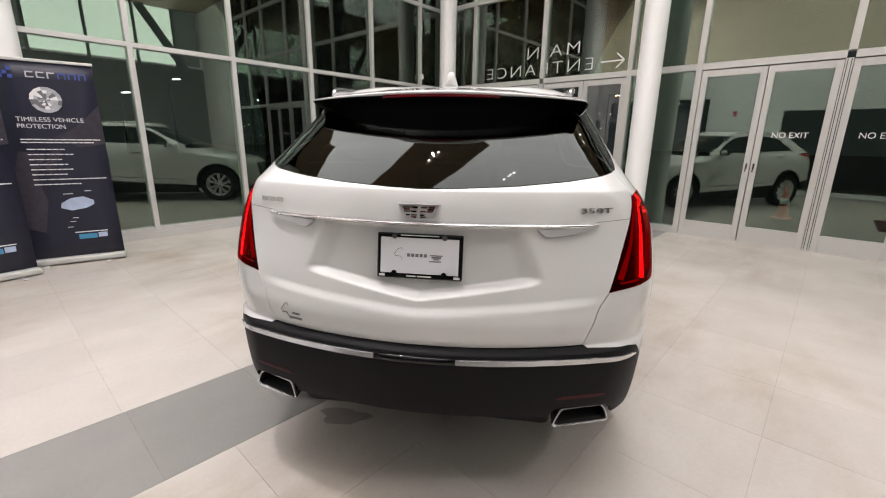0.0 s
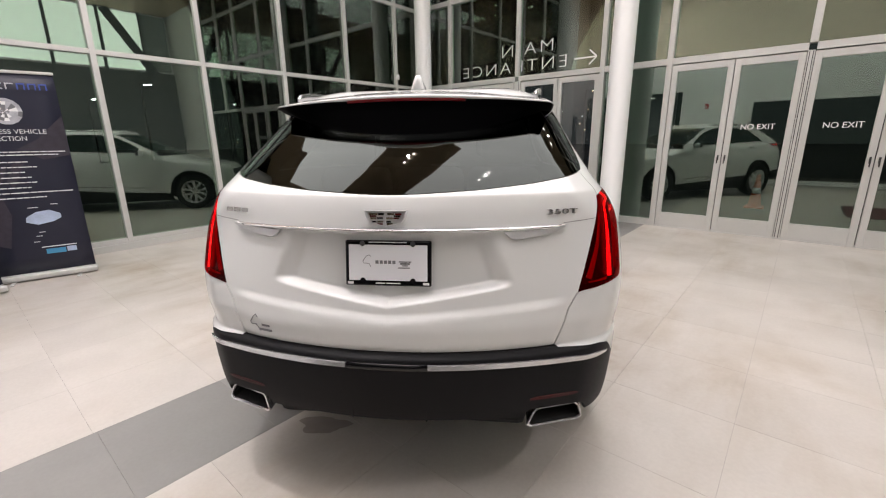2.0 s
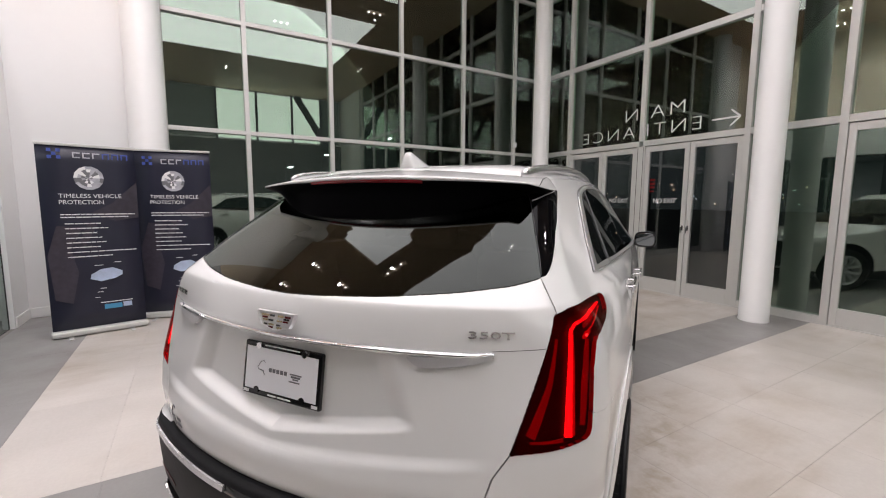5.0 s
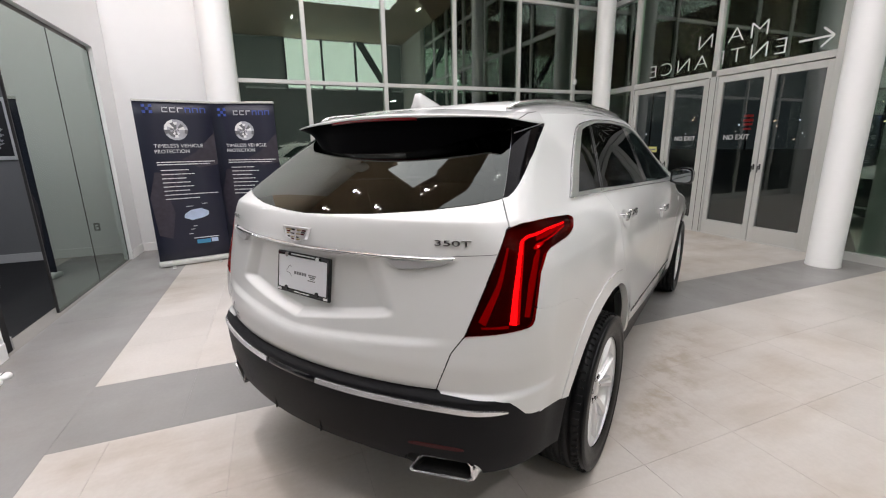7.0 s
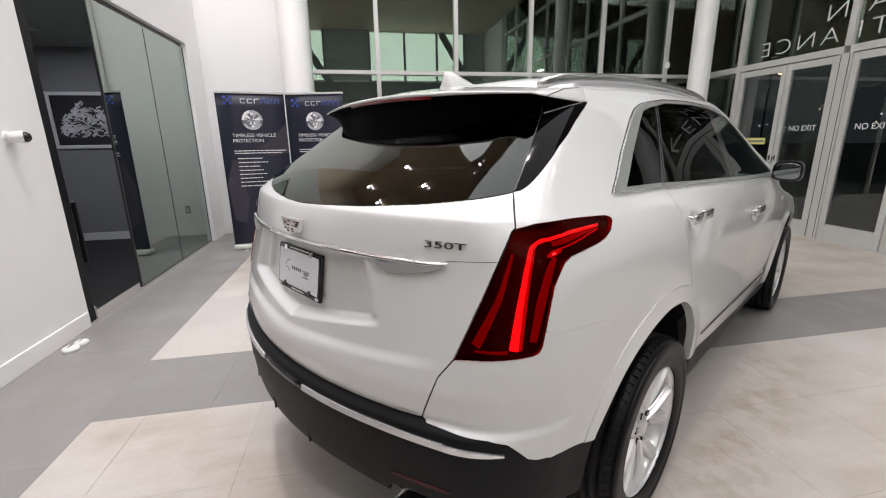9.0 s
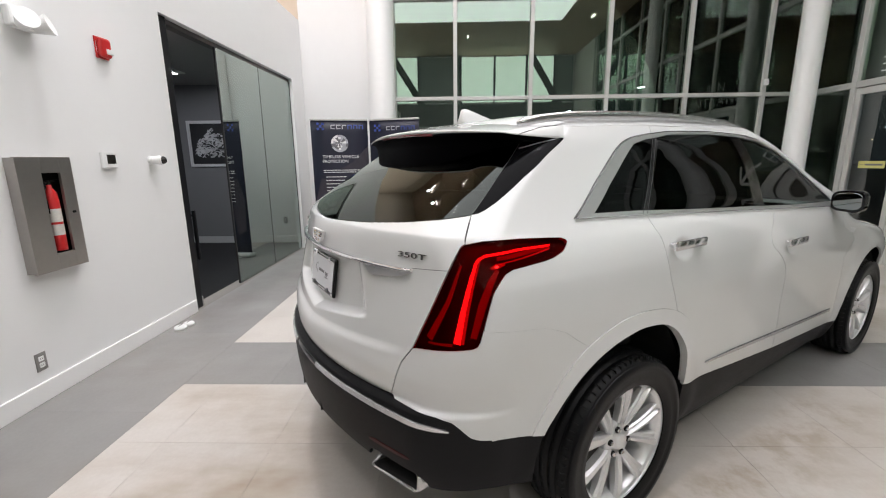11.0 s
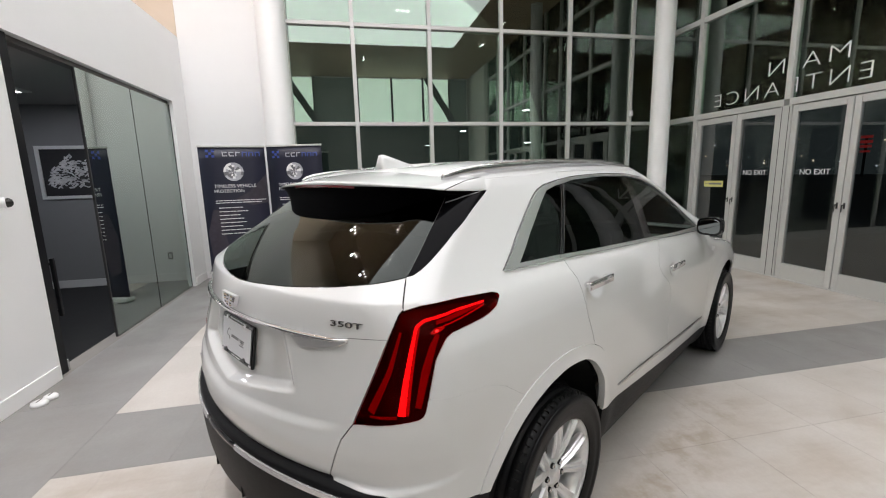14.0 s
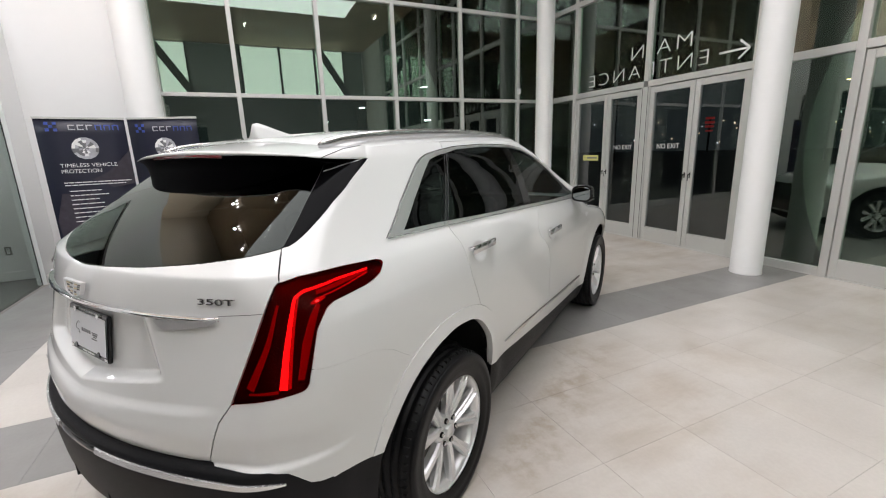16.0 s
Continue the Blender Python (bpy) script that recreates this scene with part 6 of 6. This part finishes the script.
SOCKET = material("brushed_grey_plate", (0.30, 0.29, 0.28), 0.4, 0.7)
outlet(-0.635, WY, 0.257, 0, SOCKET)
outlet(GX + 0.02, -1.62, 0.42, -90, SOCKET)

for i, (x, y, r) in enumerate(((-1.78, -1.905, 0.052), (-1.875, -1.888, 0.045))):
    d = thing("floor_puck", "small white plastic puck lying by the baseboard", "door stop", pose(x, y, 0), "white pucks")
    bm = bmesh.new()
    lathe(bm, [(0, 0.0), (r, 0.0), (r * 1.05, 0.010), (r * 0.95, 0.024), (r * 0.6, 0.032), (0, 0.034)], pose(0, 0, 0), 24)
    part("shell", bm, WHITE_PLASTIC, d, smooth=True)
    bm = bmesh.new()
    add_box(bm, -r * 0.5, -0.004, 0.031, r * 0.5, 0.004, 0.0345)
    part("slot", bm, BLACK, d)

ys = thing("door_sticker", "small yellow direction sticker on the door glass", "sticker")
YEL = material("yellow_sticker", (0.60, 0.57, 0.20), 0.5)
box_part("sheet", -4.70, GY - 0.0145, 1.30, -4.31, GY - 0.0125, 1.40, YEL, ys)
bars("print", [(-4.68, 1.348, -4.62, 1.354), (-4.60, 1.337, -4.34, 1.363)], PRINT_GREY, ys, Matrix.Identity(4), GY - 0.0155)

# small white sensor on a mullion
sn = thing("door_sensor", "small white sensor on the window mullion", "sensor", pose(GX + 0.056, 5.825, 2.70))
box_part("body", 0, -0.03, -0.05, 0.05, 0.03, 0.05, WHITE_PLASTIC, sn, bevel=0.01, seg=2)

# ---- outside: cone, street lamps, far lights ----
ORANGE = material("orange_cone_plastic", (0.65, 0.09, 0.015), 0.5, var=0.1)
cone = thing("traffic_cone", "orange traffic cone on the forecourt", "cone", pose(0.40, 10.0, -0.06))
box_part("foot", -0.17, -0.17, 0, 0.17, 0.17, 0.03, ORANGE, cone, bevel=0.01)
bm = bmesh.new()
lathe(bm, [(0.12, 0.03), (0.025, 0.68), (0.0, 0.685)], pose(0, 0, 0), 24)
part("cone_body", bm, ORANGE, cone, smooth=True)
bm = bmesh.new()
lathe(bm, [(0.083, 0.30), (0.065, 0.42)], pose(0, 0, 0), 24)
part("band", bm, PRINT_WHITE, cone, smooth=True)

GLOW = material("lit_lamp_glass", (0.9, 0.9, 0.9), 0.4, emit=(0.92, 0.97, 1.0), power=40.0)
GLOW_WARM = material("lit_sodium_glass", (0.9, 0.8, 0.6), 0.4, emit=(1.0, 0.62, 0.28), power=25.0)
GLOW_RED = material("lit_red_sign", (0.5, 0.05, 0.05), 0.5, emit=(1.0, 0.07, 0.06), power=0.22)
for x, y, h, mat in ((-40.1, 17.4, 8.0, GLOW), (-42.2, 11.5, 6.2, GLOW), (-43.0, 8.0, 4.9, GLOW), (-16.1, 41.2, 5.9, GLOW_WARM), (-40.0, 17.6, 4.85, GLOW), (-30.0, 34.0, 6.5, GLOW_WARM)):
    sl = thing("street_lamp", "lit street lamp on a tall dark pole beyond the glass", "street lamp", pose(x, y, -0.06, 0, 0, 20), "street lamps")
    bm = bmesh.new()
    add_cyl(bm, 0.09, 0.05, h, pose(0, 0, h / 2), 12)
    add_box(bm, 0, -0.03, h - 0.06, 0.9, 0.03, h, bevel=0.02)
    part("pole", bm, ALU_DARK, sl)
    box_part("lantern", 0.5, -0.16, h - 0.12, 1.25, 0.16, h - 0.03, ALU_DARK, sl, bevel=0.03)
    box_part("lens", 0.56, -0.13, h - 0.16, 1.2, 0.13, h - 0.121, mat, sl)
rr = random.Random(11)
FAR_WARM = material("far_warm_lamp", (0.9, 0.8, 0.6), 0.4, emit=(1.0, 0.66, 0.36), power=9.0)
FAR_COOL = material("far_cool_lamp", (0.9, 0.9, 0.9), 0.4, emit=(0.86, 0.94, 1.0), power=9.0)
for mat, n_ in ((FAR_WARM, 30), (FAR_COOL, 40)):
    bm = bmesh.new()
    for k in range(n_):
        a = math.radians(rr.uniform(108, 158))
        d = rr.uniform(90, 170)
        bmesh.ops.create_icosphere(bm, subdivisions=1, radius=rr.uniform(0.05, 0.13), matrix=pose(d * math.cos(a), d * math.sin(a), rr.uniform(0.5, 4.5) if rr.random() < 0.72 else rr.uniform(4, 10)))
    fl = part("distant_lights", bm, mat)
    tagged(fl, "scattered small town lights far beyond the forecourt", "lights", kind="stuff")
rs = thing("lit_sign", "lit red shop sign far across the street", "sign", pose(-45.45, 71.2, 0, 0, 0, 30))
for i, (z0, z1, w) in enumerate(((5.25, 5.6, 0.62), (4.55, 4.95, 0.66), (3.95, 4.3, 0.60), (3.3, 3.55, 0.5))):
    box_part("sign_bar", -w, -0.1, z0, w, 0.1, z1, GLOW_RED, rs)
box_part("sign_post", -0.15, 0.12, -0.06, 0.15, 0.3, 5.6, ALU_DARK, rs)

# entrance mat
mat_ = thing("floor_mat", "maroon carpet entrance mat with a black rubber edge", "mat", pose(1.76, 2.30, 0))
MAROON = material("maroon_carpet_pile", (0.085, 0.022, 0.022), 0.95, var=0.25, scale=60, bump=0.5, bscale=500)
box_part("rubber_edge", 0, 0, 0.0005, 1.85, 1.57, 0.006, BLACK, mat_, bevel=0.002)
box_part("pile", 0.03, 0.03, 0.004, 1.82, 1.54, 0.011, MAROON, mat_, bevel=0.002)

# dark damp mark on the tiles under the tail
STAIN = material("damp_dark_stain", (0.29, 0.255, 0.225), 0.35, var=0.25, scale=9)
rs_ = random.Random(8)
bm = bmesh.new()
ring_ = []
for k in range(28):
    a = 2 * math.pi * k / 28
    q_ = 1 + 0.16 * math.sin(3 * a + 0.6) + 0.08 * math.sin(5 * a) + rs_.uniform(-0.05, 0.05)
    ring_.append((0.125 * q_ * math.cos(a), 0.065 * q_ * math.sin(a)))
top_ = [bm.verts.new((x, y, 0.0008)) for x, y in ring_]
low_ = [bm.verts.new((x * 1.02, y * 1.02, 0.0002)) for x, y in ring_]
bm.faces.new(top_)
for k in range(28):
    bm.faces.new((low_[k], low_[(k + 1) % 28], top_[(k + 1) % 28], top_[k]))
st_ = part("floor_stain", bm, STAIN)
tagged(st_, "dark damp stain on the floor tiles under the tail", "stain")
st_.matrix_basis = pose(-0.64, 0.09, 0, 0, 0, 34)

# ---- floor tiles ----
BX0, BX1, BY = -1.49, -0.82, -1.265
TW, TL, J = 0.603, 0.603, 0.0006
tile_meshes = {}


def tile(x0, y0, x1, y1, mat):
    """One floor tile between four lines, cut from a shared mesh by its size."""
    key = (round(x1 - x0, 3), round(y1 - y0, 3), mat.name)
    if key not in tile_meshes:
        a, b = (x1 - x0) / 2 - J, (y1 - y0) / 2 - J
        c = 0.0003
        v = [(sx * a, sy * b, -0.01) for sx, sy in ((-1, -1), (1, -1), (1, 1), (-1, 1))]
        v += [(sx * a, sy * b, -c) for sx, sy in ((-1, -1), (1, -1), (1, 1), (-1, 1))]
        v += [(sx * (a - c), sy * (b - c), 0) for sx, sy in ((-1, -1), (1, -1), (1, 1), (-1, 1))]
        f = [(8, 9, 10, 11)] + [(i, (i + 1) % 4, (i + 1) % 4 + 4, i + 4) for i in range(4)] + [(i + 4, (i + 1) % 4 + 4, (i + 1) % 4 + 8, i + 8) for i in range(4)]
        me = bpy.data.meshes.new("tile")
        me.from_pydata(v, [], f)
        me.materials.append(mat)
        tile_meshes[key] = me
    ob = new("tile", tile_meshes[key])
    ob.location = ((x0 + x1) / 2, (y0 + y1) / 2, 0)
    ob.parent = floor


def lay(xs, ys_of, mat):
    for i, (a, b) in enumerate(zip(xs, xs[1:])):
        ys = ys_of(i)
        for c, d in zip(ys, ys[1:]):
            tile(a, c, b, d, mat)


def courses(y0, y1, first):
    ys = [y0]
    y = first
    while y < y1 - 0.05:
        if y > y0 + 0.05:
            ys.append(y)
        y += TL
    return ys + [y1]


right = [BX1 + TW * i for i in range(15)] + [EAST]
left = [GX] + [BX0 - TW * i for i in range(7, -1, -1)]
lay(right, lambda i: courses(BY, GY, -0.39 - TL), TILE_LIGHT)
lay(left, lambda i: courses(BY, GY, -0.69), TILE_LIGHT)
lay([BX0, BX1], lambda i: courses(BY, GY, -0.675), TILE_DARK)
tile_x = [GX] + [GX + 0.62 + 1.206 * i for i in range(12)]
lay(tile_x, lambda i: [WY, BY], TILE_DARK)
